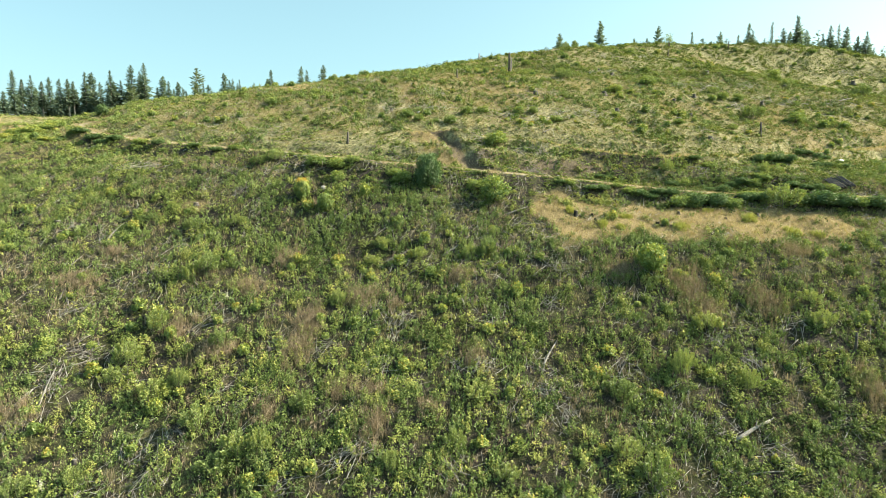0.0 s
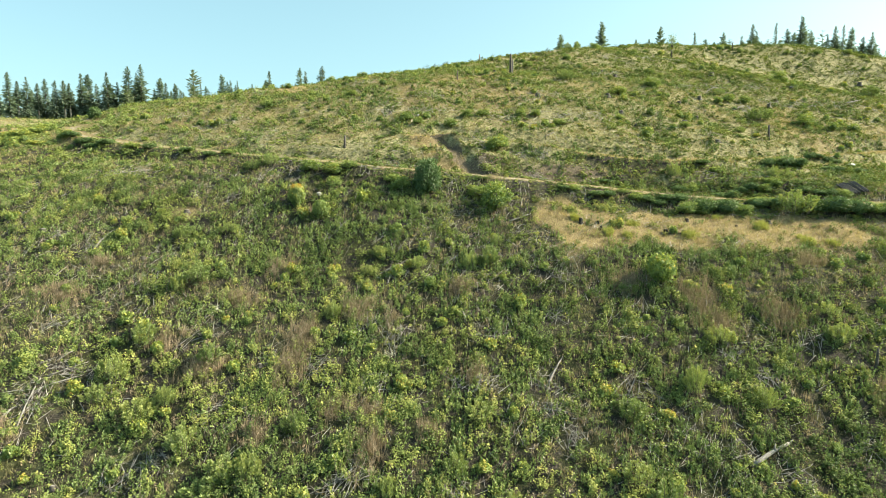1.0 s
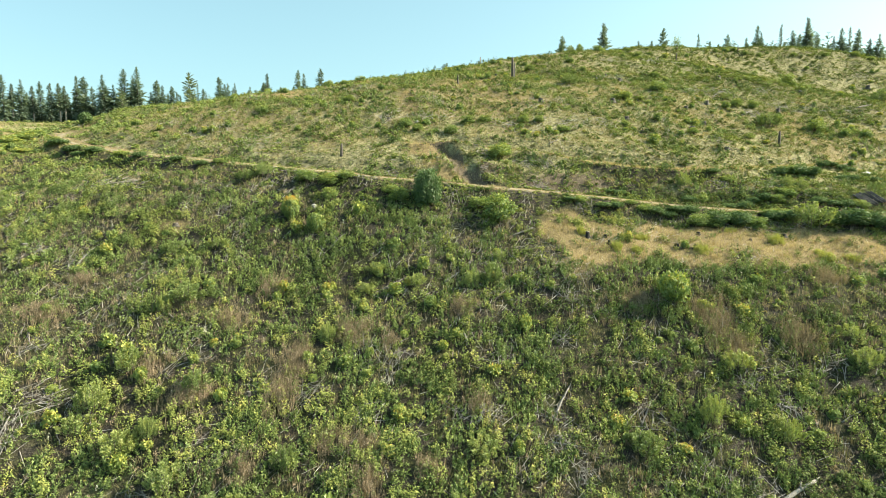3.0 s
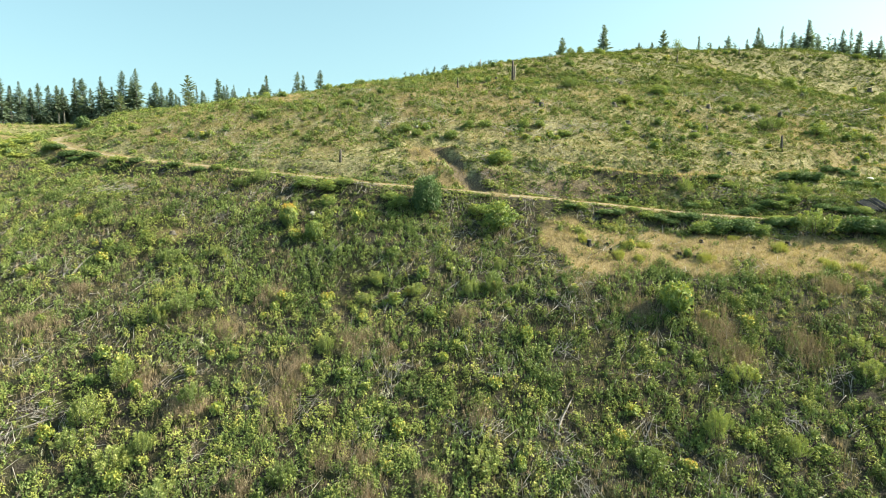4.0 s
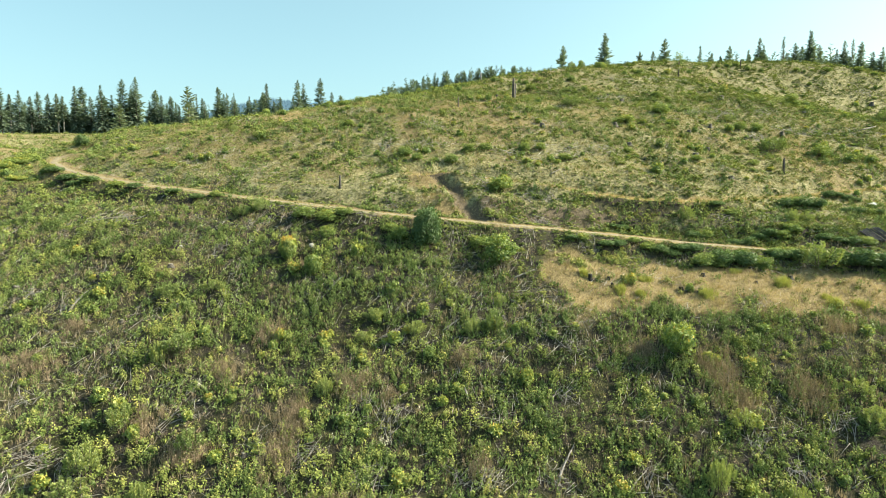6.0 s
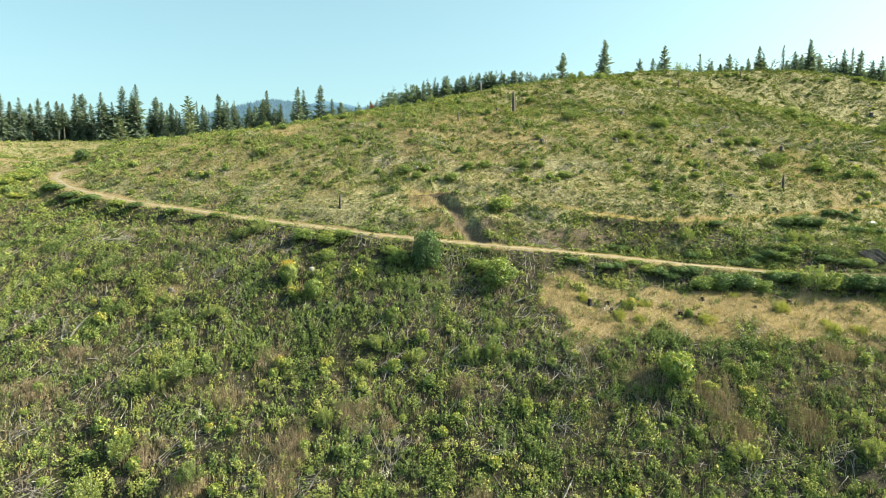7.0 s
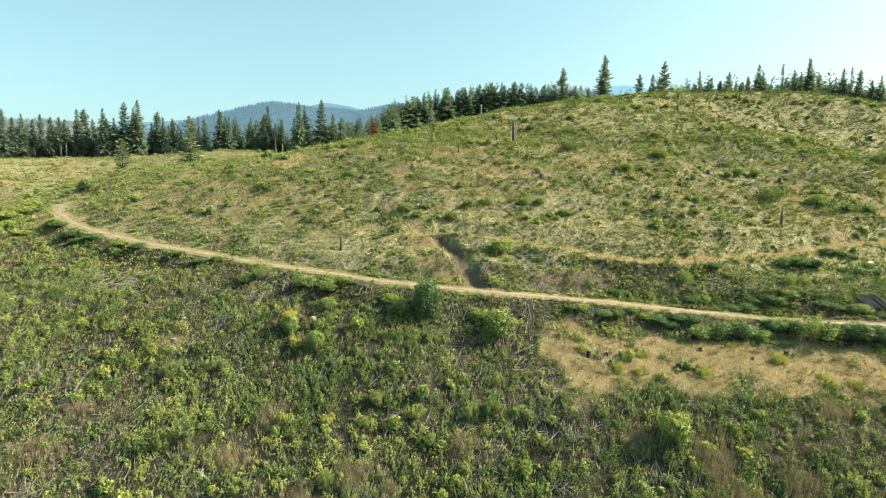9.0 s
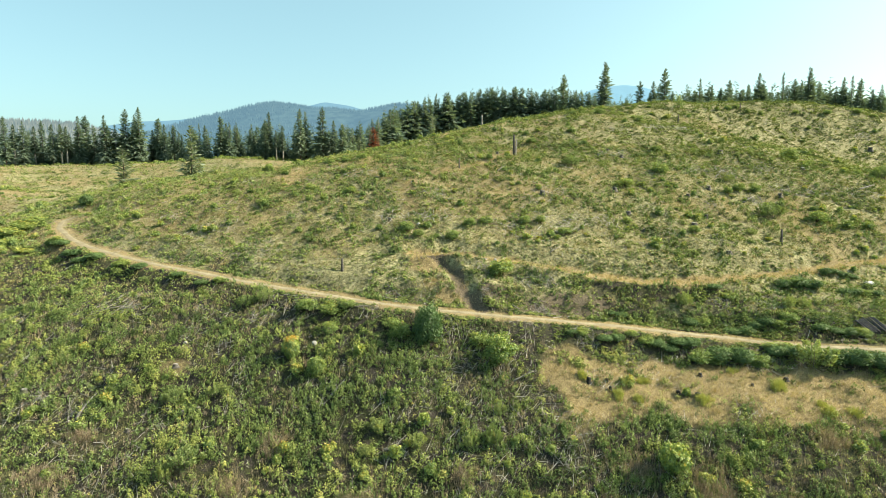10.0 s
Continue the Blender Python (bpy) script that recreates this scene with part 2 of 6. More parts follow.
CREST = np.array([(-48, 117), (-39, 121), (-29, 124), (-18, 132), (-9, 137), (2, 140), (9, 146.0)])
SKID = np.array([(-2.9, 79.9), (-0.9, 79.2), (0.4, 78.3), (1.3, 76.8), (2.0, 75.3), (2.8, 73.6), (3.5, 72.3), (4.2, 71.2)])
FAINT = np.array([(-4.6, 92.5), (-6.2, 96.1), (-2.4, 102.6), (2.7, 105.4), (12.3, 115.1), (22, 135), (30, 150.0)])


def spline_weights(q, k):
    q = np.clip(q, k[0], k[-1])
    n, w = len(k), np.diff(k)
    I = np.eye(n)
    d = np.diff(I, axis=0) / w[:, None]
    m = np.empty((n, n))
    m[0], m[-1] = d[0], d[-1]
    a = (w[1:] / (w[1:] + w[:-1]))[:, None]
    m[1:-1] = d[:-1] * a + d[1:] * (1 - a)
    i = np.clip(np.searchsorted(k, q) - 1, 0, n - 2)
    h = w[i][:, None]
    s = ((q - k[i]) / w[i])[:, None]
    return (2 * s**3 - 3 * s**2 + 1) * I[i] + (s**3 - 2 * s**2 + s) * h * m[i] + (3 * s**2 - 2 * s**3) * I[i + 1] + (s**3 - s**2) * h * m[i + 1]


def smooth(a, b, v):
    s = np.clip((v - a) / (b - a), 0, 1)
    return s * s * (3 - 2 * s)


_rng = np.random.default_rng(11)
_LATTICE = _rng.random((256, 256))


def wander(x, y, size, shift=0):
    """Smooth noise from 0 to 1 with hills of the given size."""
    u, v = np.asarray(x) / size + 37.3 * (shift + 1), np.asarray(y) / size + 91.7 * (shift + 2)
    i, j = np.floor(u).astype(int), np.floor(v).astype(int)
    a, b = u - i, v - j
    a, b = a * a * (3 - 2 * a), b * b * (3 - 2 * b)
    g = lambda p, q: _LATTICE[p % 256, q % 256]
    return (g(i, j) * (1 - a) + g(i + 1, j) * a) * (1 - b) + (g(i, j + 1) * (1 - a) + g(i + 1, j + 1) * a) * b


def base_height(x, y):
    x, y = np.asarray(x, float), np.asarray(y, float)
    h = np.einsum("ij,jk,ik->i", spline_weights(y, KY), HILL, spline_weights(x, KX))
    below, beyond = np.clip(20 - y, 0, None), np.clip(y - 200, 0, None)
    h = h - 55 * (1 - np.exp(-below * 0.55 / 55))
    aside = np.clip(np.abs(x) - 150, 0, None)
    h = h - 60 * (1 - np.exp(-aside / 200)) * smooth(0, 200, aside)
    h = h + 14 * smooth(225, 290, y) * (1 - smooth(330, 480, y)) * smooth(-50, -5, x) * (1 - smooth(70, 110, x))  # the wood stands on a second rise
    return h - 95 * smooth(40, 500, beyond)


def along(line, x, y):
    """Distance to a line of the plan, and the place on it as a share of points."""
    best, where = np.full(x.shape, 1e9), np.zeros(x.shape)
    for k in range(len(line) - 1):
        a, d = line[k], line[k + 1] - line[k]
        s = np.clip(((x - a[0]) * d[0] + (y - a[1]) * d[1]) / (d @ d), 0, 1)
        r = np.hypot(x - a[0] - s * d[0], y - a[1] - s * d[1])
        near = r < best
        best, where = np.where(near, r, best), np.where(near, k + s, where)
    return best, where


_road_h = base_height(ROAD[:, 0], ROAD[:, 1])
_road_h = np.convolve(np.pad(_road_h, 1, mode="edge"), [0.25, 0.5, 0.25], "valid") - 0.05
_track_h = base_height(TRACK[:, 0], TRACK[:, 1])


def height(x, y):
    """The ground's height, with the benches of both tracks cut into the slope and small unevenness."""
    x, y = np.atleast_1d(np.asarray(x, float)), np.atleast_1d(np.asarray(y, float))
    base = base_height(x, y)
    h = base
    near = (np.abs(x) < 200) & (y > -50) & (y < 320)
    rough = (wander(x, y, 9, 1) - 0.5) * 0.9 + (wander(x, y, 3.1, 2) - 0.5) * 0.5 + (wander(x, y, 1.1, 3) - 0.5) * 0.22
    for line, hs, flat, blend in ((TRACK, _track_h, 1.3, 3.6), (ROAD, _road_h, 1.5, 4.6)):
        d, w = along(line, x, y)
        level = np.interp(w, np.arange(len(line)), hs)
        level = level + (0.2 * np.clip(base - level, -0.9, 0.9) if line is ROAD else 0)  # the road leans outward
        f = 1 - smooth(flat, np.where(base > level, blend, blend * 0.9), d)
        h = h * (1 - f) + level * f
        rough = rough * (1 - 0.85 * (1 - smooth(flat * 0.8, flat * 1.7, d)))
    aside = (x - np.interp(y, SKID[::-1, 1], SKID[::-1, 0])) * 0.87  # the skid way: a gully with a steep bank on its east side
    reach = smooth(70.6, 72.2, y) * (1 - smooth(78.8, 80.4, y))
    h = h + reach * (0.5 + 0.5 * wander(x, y, 2.1, 95)) * (0.75 * smooth(0.3, 1.5, aside + 0.7 * (wander(x, y, 1.3, 94) - 0.5)) * (1 - smooth(1.8, 5.5, aside)) - 0.5 * np.exp(-((aside + 0.1) / 0.85) ** 2))
    return h + np.where(near, rough, 0)


def ground_at(x, y):
    return float(height(x, y)[0])


DRY_SPOTS = [(13.9, 59.6, 3), (16.7, 59.8, 4), (27, 62.7, 4.5), (33, 60.2, 4), (37, 61, 4.5), (40.5, 60.6, 4), (12.6, 65.6, 2.2), (0.2, 73.6, 2.4), (-60.8, 95.2, 3.2), (-58.6, 91.4, 2.6), (-57.5, 99.5, 2.2), (-2.8, 78.2, 2.6), (-1.2, 75, 2.0), (-4, 80.6, 1.8), (12.6, 62.4, 3.5), (17, 64.2, 4), (22, 62.6, 5), (17.5, 60.4, 4), (29, 62, 5), (36, 62.6, 5), (24, 59.2, 4.5), (31, 59.2, 4), (41, 62.5, 3.5)]
DRY_PATCHES = [(38, 59, 6), (46, 61, 5), (12, 57.5, 3), (-27, 63, 2.5), (8, 122, 7), (-0.6, 101, 5), (-6, 103, 4), (6, 108.4, 5), (-34, 113, 6), (20, 140, 8), (-14, 84, 6), (37, 100, 7), (-55, 97, 4), (55, 96, 6), (60, 143, 10), (-30, 88, 5), (-48, 95, 5)]


def covers(x, y):
    """How dry, how bare and how dusty the ground is."""
    dry = np.zeros(x.shape)
    for cx, cy, r in DRY_SPOTS:
        dry = np.maximum(dry, (0.38 + 0.85 * wander(x, y, 2.2, 17)) * (1 - smooth(0.4, 1.3, np.hypot(x - cx, (y - cy) * 1.5) / r + 0.5 * (wander(x, y, 1.9, 18) - 0.5))))
    for cx, cy, r in DRY_PATCHES:
        dry = np.maximum(dry, 0.45 * (1 - smooth(0.3, 1.3, np.hypot(x - cx, y - cy) / r)))
    droad, _ = along(ROAD, x, y)
    dtrack, _ = along(TRACK, x, y)
    dfaint, _ = along(FAINT, x, y)
    dskid, _ = along(SKID, x, y)
    dry = np.maximum(dry, 0.9 * (1 - smooth(0.55, 1.9, droad + 1.2 * (wander(x, y, 2.3, 61) - 0.5))))
    dry = np.maximum(dry, (0.9 + 0.3 * wander(x, y, 3.2, 62)) * (1 - smooth(1.0, 2.2, dtrack + 1.2 * (wander(x, y, 1.9, 63) - 0.5))))
    dry = np.maximum(dry, (0.45 + 0.5 * wander(x, y, 3.0, 44)) * (1 - smooth(0.4, 2.6, dfaint + 1.2 * (wander(x, y, 2.2, 66) - 0.5))))
    dry = np.maximum(dry, 0.7 * (1 - smooth(0.8, 4.0, along(CREST, x, y)[0])))
    dry = np.maximum(dry, 0.5 * smooth(72, 95, y) * (1 - 0.6 * smooth(25, 55, x) * smooth(100, 125, y)) * (0.1 + 0.3 * (1 - smooth(-15, 0, x)) * smooth(-65, -45, x) + 1.1 * wander(x, y, 7, 5)))
    soil = np.maximum(1 - smooth(0.35, 1.35, dskid + 1.3 * (wander(x, y, 1.2, 64) - 0.5)), 0.35 * (1 - smooth(0.2, 0.8, dtrack + wander(x, y, 4.0, 65) - 0.3)))
    soil = np.maximum(soil, 0.7 * (1 - smooth(1.0, 2.0, np.abs(droad - 3.2))) * smooth(0.0, 0.8, y - 71.4) * smooth(1, 5, x) * (1 - smooth(18, 26, x)) * (0.5 + 0.8 * wander(x, y, 2.5, 41)))
    road = 1 - smooth(0.3, 0.75, droad + 0.5 * (wander(x, y, 1.7, 14) - 0.5))
    return dry, soil, road


MEADOWS = [(-28, 41, 9, 6), (-21, 36.5, 9, 3.5), (-35, 51, 9, 4), (34, 54, 9, 3.5), (-38, 60, 6, 4), (-14, 34, 6, 2.5), (38, 47, 6, 4), (-30, 56, 7, 2.5)]


def meadow(x, y):
    """How far low olive grass and straw take the place of leafy plants on the near slope."""
    v = 0.75 * smooth(0.52, 0.78, wander(x, y, 1.9, 91)) + 0.06
    for cx, cy, rx, ry in MEADOWS:
        v = np.maximum(v, (0.55 + 0.7 * wander(x, y, 1.7, 92)) * (1 - smooth(0.5, 1.25, np.hypot((x - cx) / rx, (y - cy) / ry) + 0.4 * (wander(x, y, 2.8, 93) - 0.5))))
    return np.clip(v * (1 - 0.55 * smooth(4, 12, x) * (1 - smooth(47, 53, y))) * (1 - 0.7 * np.exp(-((x + 5) / 9) ** 2 - ((y - 42) / 6) ** 2)), 0, 1) * (1 - smooth(66, 72, y))


def turf_cover(x, y):
    above = y - np.interp(x, ROAD[3:, 0], ROAD[3:, 1])
    bank = smooth(12, 22, x) * (1 - smooth(7, 12, above))
    return np.clip(smooth(-3, 9, above) * (1 - 0.7 * bank) * (0.55 + 0.6 * wander(x, y, 4.5, 33)) + 0.3 * smooth(0.45, 0.8, wander(x, y, 3.0, 34)) * smooth(66, 74, y) + 0.3 * meadow(x, y), 0, 1)


def fast_mesh(name, verts, faces, mat, **attributes):
    """A mesh from arrays: verts (n, 3), faces (m, 3 or 4), and one number a vertex for each attribute."""
    me = bpy.data.meshes.new(name)
    k = faces.shape[1]
    me.vertices.add(len(verts)), me.loops.add(faces.size), me.polygons.add(len(faces))
    me.vertices.foreach_set("co", np.ascontiguousarray(verts, np.float32).ravel())
    me.loops.foreach_set("vertex_index", np.ascontiguousarray(faces, np.int32).ravel())
    me.polygons.foreach_set("loop_start", np.arange(0, faces.size, k, dtype=np.int32))
    me.update(calc_edges=True)
    for key, v in attributes.items():
        me.attributes.new(key, "FLOAT", "POINT").data.foreach_set("value", np.ascontiguousarray(v, np.float32))
    me.materials.append(mat)
    return me


def spread_axis(lo, hi, step, far, growth):
    a, s = [lo], step
    while a[0] > -far:
        s *= growth
        a.insert(0, a[0] - s)
    b, s = [hi], step
    while b[-1] < far:
        s *= growth
        b.append(b[-1] + s)
    return np.array(a[:-1] + list(np.arange(lo, hi, step)) + b)


def build_ground():
    xs, ys = spread_axis(-115, 115, 0.78, 4500, 1.35), spread_axis(26, 172, 0.7, 4500, 1.35)
    xs, ys = np.union1d(xs, np.arange(-6.3, 9, 0.37)), np.union1d(ys, np.arange(69.3, 82, 0.37))
    gx, gy = np.meshgrid(xs, ys)
    x, y = gx.ravel(), gy.ravel()
    z = height(x, y)
    nx, ny = len(xs), len(ys)
    i = (np.arange(ny - 1)[:, None] * nx + np.arange(nx - 1)[None]).ravel()
    dry, soil, road = covers(x, y)
    me = fast_mesh("ground", np.column_stack([x, y, z]), np.column_stack([i, i + 1, i + nx + 1, i + nx]), M_GROUND, dry=dry, soil=soil, road=road, turf=turf_cover(x, y))
    me.polygons.foreach_set("use_smooth", np.ones(len(me.polygons), bool))
    tagged(new("ground", me), "logged-over hillside of brown soil, moss and straw with a dusty road bench", "ground", kind="structure")


build_ground()


def ribbon(name, line, half, lift, mat, label, category):
    """A worn way over the ground: a strip with ragged edges, lying on the sheet."""
    step = np.concatenate([[0], np.cumsum(np.hypot(*np.diff(line, axis=0).T))])
    s = np.arange(0, step[-1], 0.5)
    cx, cy = spline_weights(s, step) @ line[:, 0], spline_weights(s, step) @ line[:, 1]
    tx, ty = np.gradient(cx), np.gradient(cy)
    k = np.hypot(tx, ty)
    nx, ny = -ty / k, tx / k
    cols = []
    for u in np.linspace(-1, 1, 9):
        w = half * (0.5 + 0.6 * wander(s, s * 0 + (7 if u > 0 else 3), 2.2, 51) + 0.3 * wander(s, s * 0 + (17 if u > 0 else 13), 0.9, 52)) * np.minimum(1, 0.25 + np.minimum(s, step[-1] - s) / 3)
        x, y = cx + nx * u * w, cy + ny * u * w
        cols.append(np.column_stack([x, y, height(x, y) + lift * (1 - 0.9 * abs(u) ** 4)]))
    v = np.stack(cols, axis=1).reshape(-1, 3)
    m = len(s)
    i = (np.arange(m - 1)[:, None] * 9 + np.arange(8)[None]).ravel()
    me = fast_mesh(name, v, np.column_stack([i, i + 9, i + 10, i + 1]), mat)
    me.polygons.foreach_set("use_smooth", np.ones(len(me.polygons), bool))
    tagged(new(name, me), label, category, kind="structure")


M_ROAD = solid_material("dusty_road", (0.19, 0.158, 0.1), (0.3, 0.256, 0.168), 0.7, 0.95, 0.3, (0.6, 0.58, 0.52))
ribbon("road", ROAD, 0.38, 0.04, M_ROAD, "pale dusty dirt road curving along the hillside bench", "road")

# ---- undergrowth: what nobody could count ----
rng = np.random.default_rng(5)


def unit(v):
    return v / np.maximum(np.linalg.norm(v, axis=1, keepdims=True), 1e-6)


def slips(centre, way, side, length, width):
    """Small leaves: one three-cornered face each."""
    n = len(centre)
    L, W = length[:, None], width[:, None]
    v = np.stack([centre - way * L * 0.4 + side * W * 0.5, centre - way * L * 0.4 - side * W * 0.5, centre + way * L * 0.6], axis=1).reshape(-1, 3)
    return v, np.arange(n * 3).reshape(n, 3)


def random_ways(n, up):
    v = rng.normal(size=(n, 3))
    v[:, 2] = v[:, 2] * 0.6 + up
    return unit(v)


def leafy(x, y, radius, tall, leaves, size, tint):
    """Domes of leaves on the ground, one for each x, y."""
    n = len(x)
    z = height(x, y)
    k = np.repeat(np.arange(n), leaves)
    m = len(k)
    a, c = rng.random(m) * 2 * np.pi, rng.random(m)
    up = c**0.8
    r = np.sqrt(np.clip(1 - up * up, 0, 1)) * (0.55 + 0.5 * rng.random(m))
    lobes = 1 + 0.35 * np.sin(3 * a + k * 1.7) + 0.2 * np.sin(5 * a + k)
    out = np.stack([np.cos(a) * r * lobes, np.sin(a) * r * lobes, up * (0.45 + 0.6 * rng.random(m))], axis=1)
    p = np.stack([x[k], y[k], z[k]], axis=1) + out * np.stack([radius[k], radius[k], tall[k]], axis=1)
    p[:, 2] += 0.05
    normal = unit(out * 0.5 + np.array([0.25, 0.0, 0.6]) + random_ways(m, 0.2) * 0.75)
    way = unit(np.cross(normal, random_ways(m, 0.0)))
    side = np.cross(normal, way)
    s = size[k] * (0.65 + 0.7 * rng.random(m))
    v, f = slips(p, way, side, s * 1.3, s * 1.15)
    # crown leaves lighter, low leaves darker: top light put into the tint
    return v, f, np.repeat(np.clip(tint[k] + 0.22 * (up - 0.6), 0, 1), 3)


def spires(x, y, radius, tall, stems, leaves, size, tint):
    """Clumps of upright leafy stems."""
    n = len(x)
    k = np.repeat(np.arange(n), stems)
    m = len(k)
    a, r = rng.random(m) * 2 * np.pi, np.sqrt(rng.random(m))
    sx, sy = x[k] + np.cos(a) * r * radius[k], y[k] + np.sin(a) * r * radius[k]
    h = tall[k] * (0.6 + 0.5 * rng.random(m)) * (1 - 0.35 * r)
    lean = rng.normal(size=(m, 2)) * 0.12 + np.stack([np.cos(a), np.sin(a)], 1) * 0.12 * r[:, None]
    z = height(sx, sy)
    j = np.repeat(np.arange(m), leaves)
    q = len(j)
    u = rng.random(q) ** 0.75
    b = rng.random(q) * 2 * np.pi
    reach = 0.1 * (1.15 - u)
    p = np.stack([sx[j] + lean[j, 0] * u * h[j] + np.cos(b) * reach, sy[j] + lean[j, 1] * u * h[j] + np.sin(b) * reach, z[j] + u * h[j]], axis=1)
    way = unit(np.stack([np.cos(b), np.sin(b), 0.5 + rng.random(q) * 0.9], axis=1))
    side = unit(np.cross(way, random_ways(q, 0.3)))
    s = size * (0.6 + 0.7 * rng.random(q)) * (1.15 - 0.5 * u)
    v, f = slips(p, way, side, s * 1.7, s * 0.7)
    # tint rises from foot to tip of each stem
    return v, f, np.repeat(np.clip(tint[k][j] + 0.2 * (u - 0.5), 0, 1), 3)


def blades(x, y, radius, tall, count, width, tint, lean=0.35):
    """Tufts of thin upright blades or stalks, one three-cornered face each."""
    n = len(x)
    k = np.repeat(np.arange(n), count)
    m = len(k)
    a, r = rng.random(m) * 2 * np.pi, np.sqrt(rng.random(m))
    sx, sy = x[k] + np.cos(a) * r * radius[k], y[k] + np.sin(a) * r * radius[k]
    z = height(sx, sy) - 0.03
    h = tall[k] * (0.5 + 0.6 * rng.random(m))
    tip = np.stack([sx + h * lean * (np.cos(a) * r * 0.8 + rng.normal(size=m) * 0.5), sy + h * lean * (np.sin(a) * r * 0.8 + rng.normal(size=m) * 0.5), z + h], axis=1)
    b = rng.random(m) * np.pi
    w = width * (0.6 + 0.8 * rng.random(m))
    o = np.stack([np.cos(b) * w, np.sin(b) * w, np.zeros(m)], axis=1)
    root = np.stack([sx, sy, z], axis=1)
    v = np.stack([root - o, root + o, tip], axis=1).reshape(-1, 3)
    return v, np.arange(m * 3).reshape(m, 3), np.repeat(tint[k], 3)


def scatter(n, x0, x1, y0, y1, chance):
    """Random places in a stretch of the plan, kept by a chance that depends on the place; only where the slope is seen."""
    x, y = rng.uniform(x0, x1, n), rng.uniform(y0, y1, n)
    keep = (np.abs(x) < 14 + 0.83 * y) & (rng.random(n) < chance(x, y))
    return x[keep], y[keep]


def stuff(name, parts, mat, label, category, group="", kind="stuff"):
    vs, fs, ts, base = [], [], [], 0
    for v, f, t in parts:
        vs.append(v), fs.append(f + base), ts.append(t)
        base += len(v)
    me = fast_mesh(name, np.concatenate(vs), np.concatenate(fs), mat, tint=np.concatenate(ts))
    return tagged(new(name, me), label, category, group, kind)


def clump(name, parts, mat, label, category, group):
    """One countable heap or patch, joined into one mesh."""
    return stuff(name, parts, mat, label, category, group, "")


def open_ground(x, y):
    """1 where plants may stand, 0 on wheel tracks and bare soil."""
    droad, _ = along(ROAD, x, y)
    dskid, _ = along(SKID, x, y)
    return smooth(0.7, 1.5, droad) * smooth(0.6, 1.4, dskid) * (1 - 0.85 * smooth(0.5, 0.8, covers(x, y)[1])) * (0.15 + 0.85 * smooth(0.7, 1.6, along(TRACK, x, y)[0]))


SLASH_PILES = [(-29.0, 46.1), (-26.1, 44.7), (-6.4, 49.8), (-4.2, 55.7), (-4.0, 48.1), (14.7, 44.0), (10.3, 54.0), (3.2, 43.9), (-34.3, 59.0), (29.0, 47.5), (7.9, 42.0),
                 (8.0, 44.4), (-9.8, 46.0), (-38.6, 60.5), (-5.6, 44.1), (22.9, 51.6), (-33.2, 50.5), (22.6, 46.5), (24.8, 44.6), (-30.3, 43.2), (-31.2, 40.5), (-19.4, 39.3),
                 (-13.3, 46.5), (-5.5, 37.1), (-7.4, 36.8), (0.9, 36.6), (14.2, 35.7), (20.3, 39.4), (22.9, 38.0), (8.8, 40.0), (-21.6, 38.7), (-10.4, 35.5), (-19.9, 36.3),
                 (1.6, 44.1), (29.3, 40.1), (-4.1, 49.2), (9.7, 49.8), (-35.4, 71.1), (50, 114.4), (51, 112), (44.4, 112.1), (59.1, 109.2), (51.3, 104.3), (9.8, 75.9),
                 (4.6, 77.5), (12.4, 76.2), (11.3, 72.8), (-5.6, 73.2), (38.7, 75.1), (33.5, 75.6), (15.2, 67.5), (0.2, 67.1), (-23.2, 65.6), (61.7, 107.6), (77, 146.3),
                 (51.8, 136.7)]


HILL_SLASH = [(46, 134.2), (35.8, 130.6), (51.7, 136.4), (57.2, 133.2), (58.5, 108.1), (58.6, 115), (52.1, 103.3), (46.4, 112.2), (50.8, 112.8), (8.9, 87.7), (14, 89.7), (-1.4, 95.3), (-2.1, 89.5), (-13.7, 103.9), (32.3, 117.7), (-7.7, 89.5), (17, 97.6), (72.3, 108.9),
              (64.2, 108.6), (101, 149), (-25.2, 83.4), (-31.7, 89), (18, 89.7), (23.3, 91.2)]


def near_slash(x, y):
    """1 at the heart of a slash pile on the near slope, 0 away from all of them."""
    v = np.zeros(np.shape(x))
    for cx, cy in SLASH_PILES:
        if cy < 64:
            v = np.maximum(v, np.exp(-((x - cx) ** 2 + (y - cy) ** 2) / 0.9))
    return v


def lush(x, y):
    """Where leafy growth is thick."""
    dry, soil, road = covers(x, y)
    v = 0.2 + 0.2 * (1 - smooth(64, 74, y)) + (0.62 + 0.38 * smooth(64, 74, y)) * smooth(0.3, 0.7, wander(x, y, 5.5, 7)) * (0.4 + 0.9 * wander(x, y, 2.0, 8))
    v = v * np.where(y < 76, 0.1 + 1.7 * smooth(0.42, 0.58, wander(x, y, 0.8, 71)), 0.1 + 1.7 * smooth(0.42, 0.58, wander(x, y, 2.0, 72)))
    v = v * (1 - 0.75 * meadow(x, y)) * (1 - 0.85 * near_slash(x, y))
    dtrack, _ = along(TRACK, x, y)
    v = v + 0.75 * smooth(14, 24, x) * smooth(71, 73, y) * (1 - smooth(80, 85, y)) + 0.25 * smooth(84, 100, y)
    return np.clip(v * (1 - 0.93 * smooth(0.3, 0.75, dry)) * open_ground(x, y) * smooth(0.6, 1.6, dtrack), 0, 1)


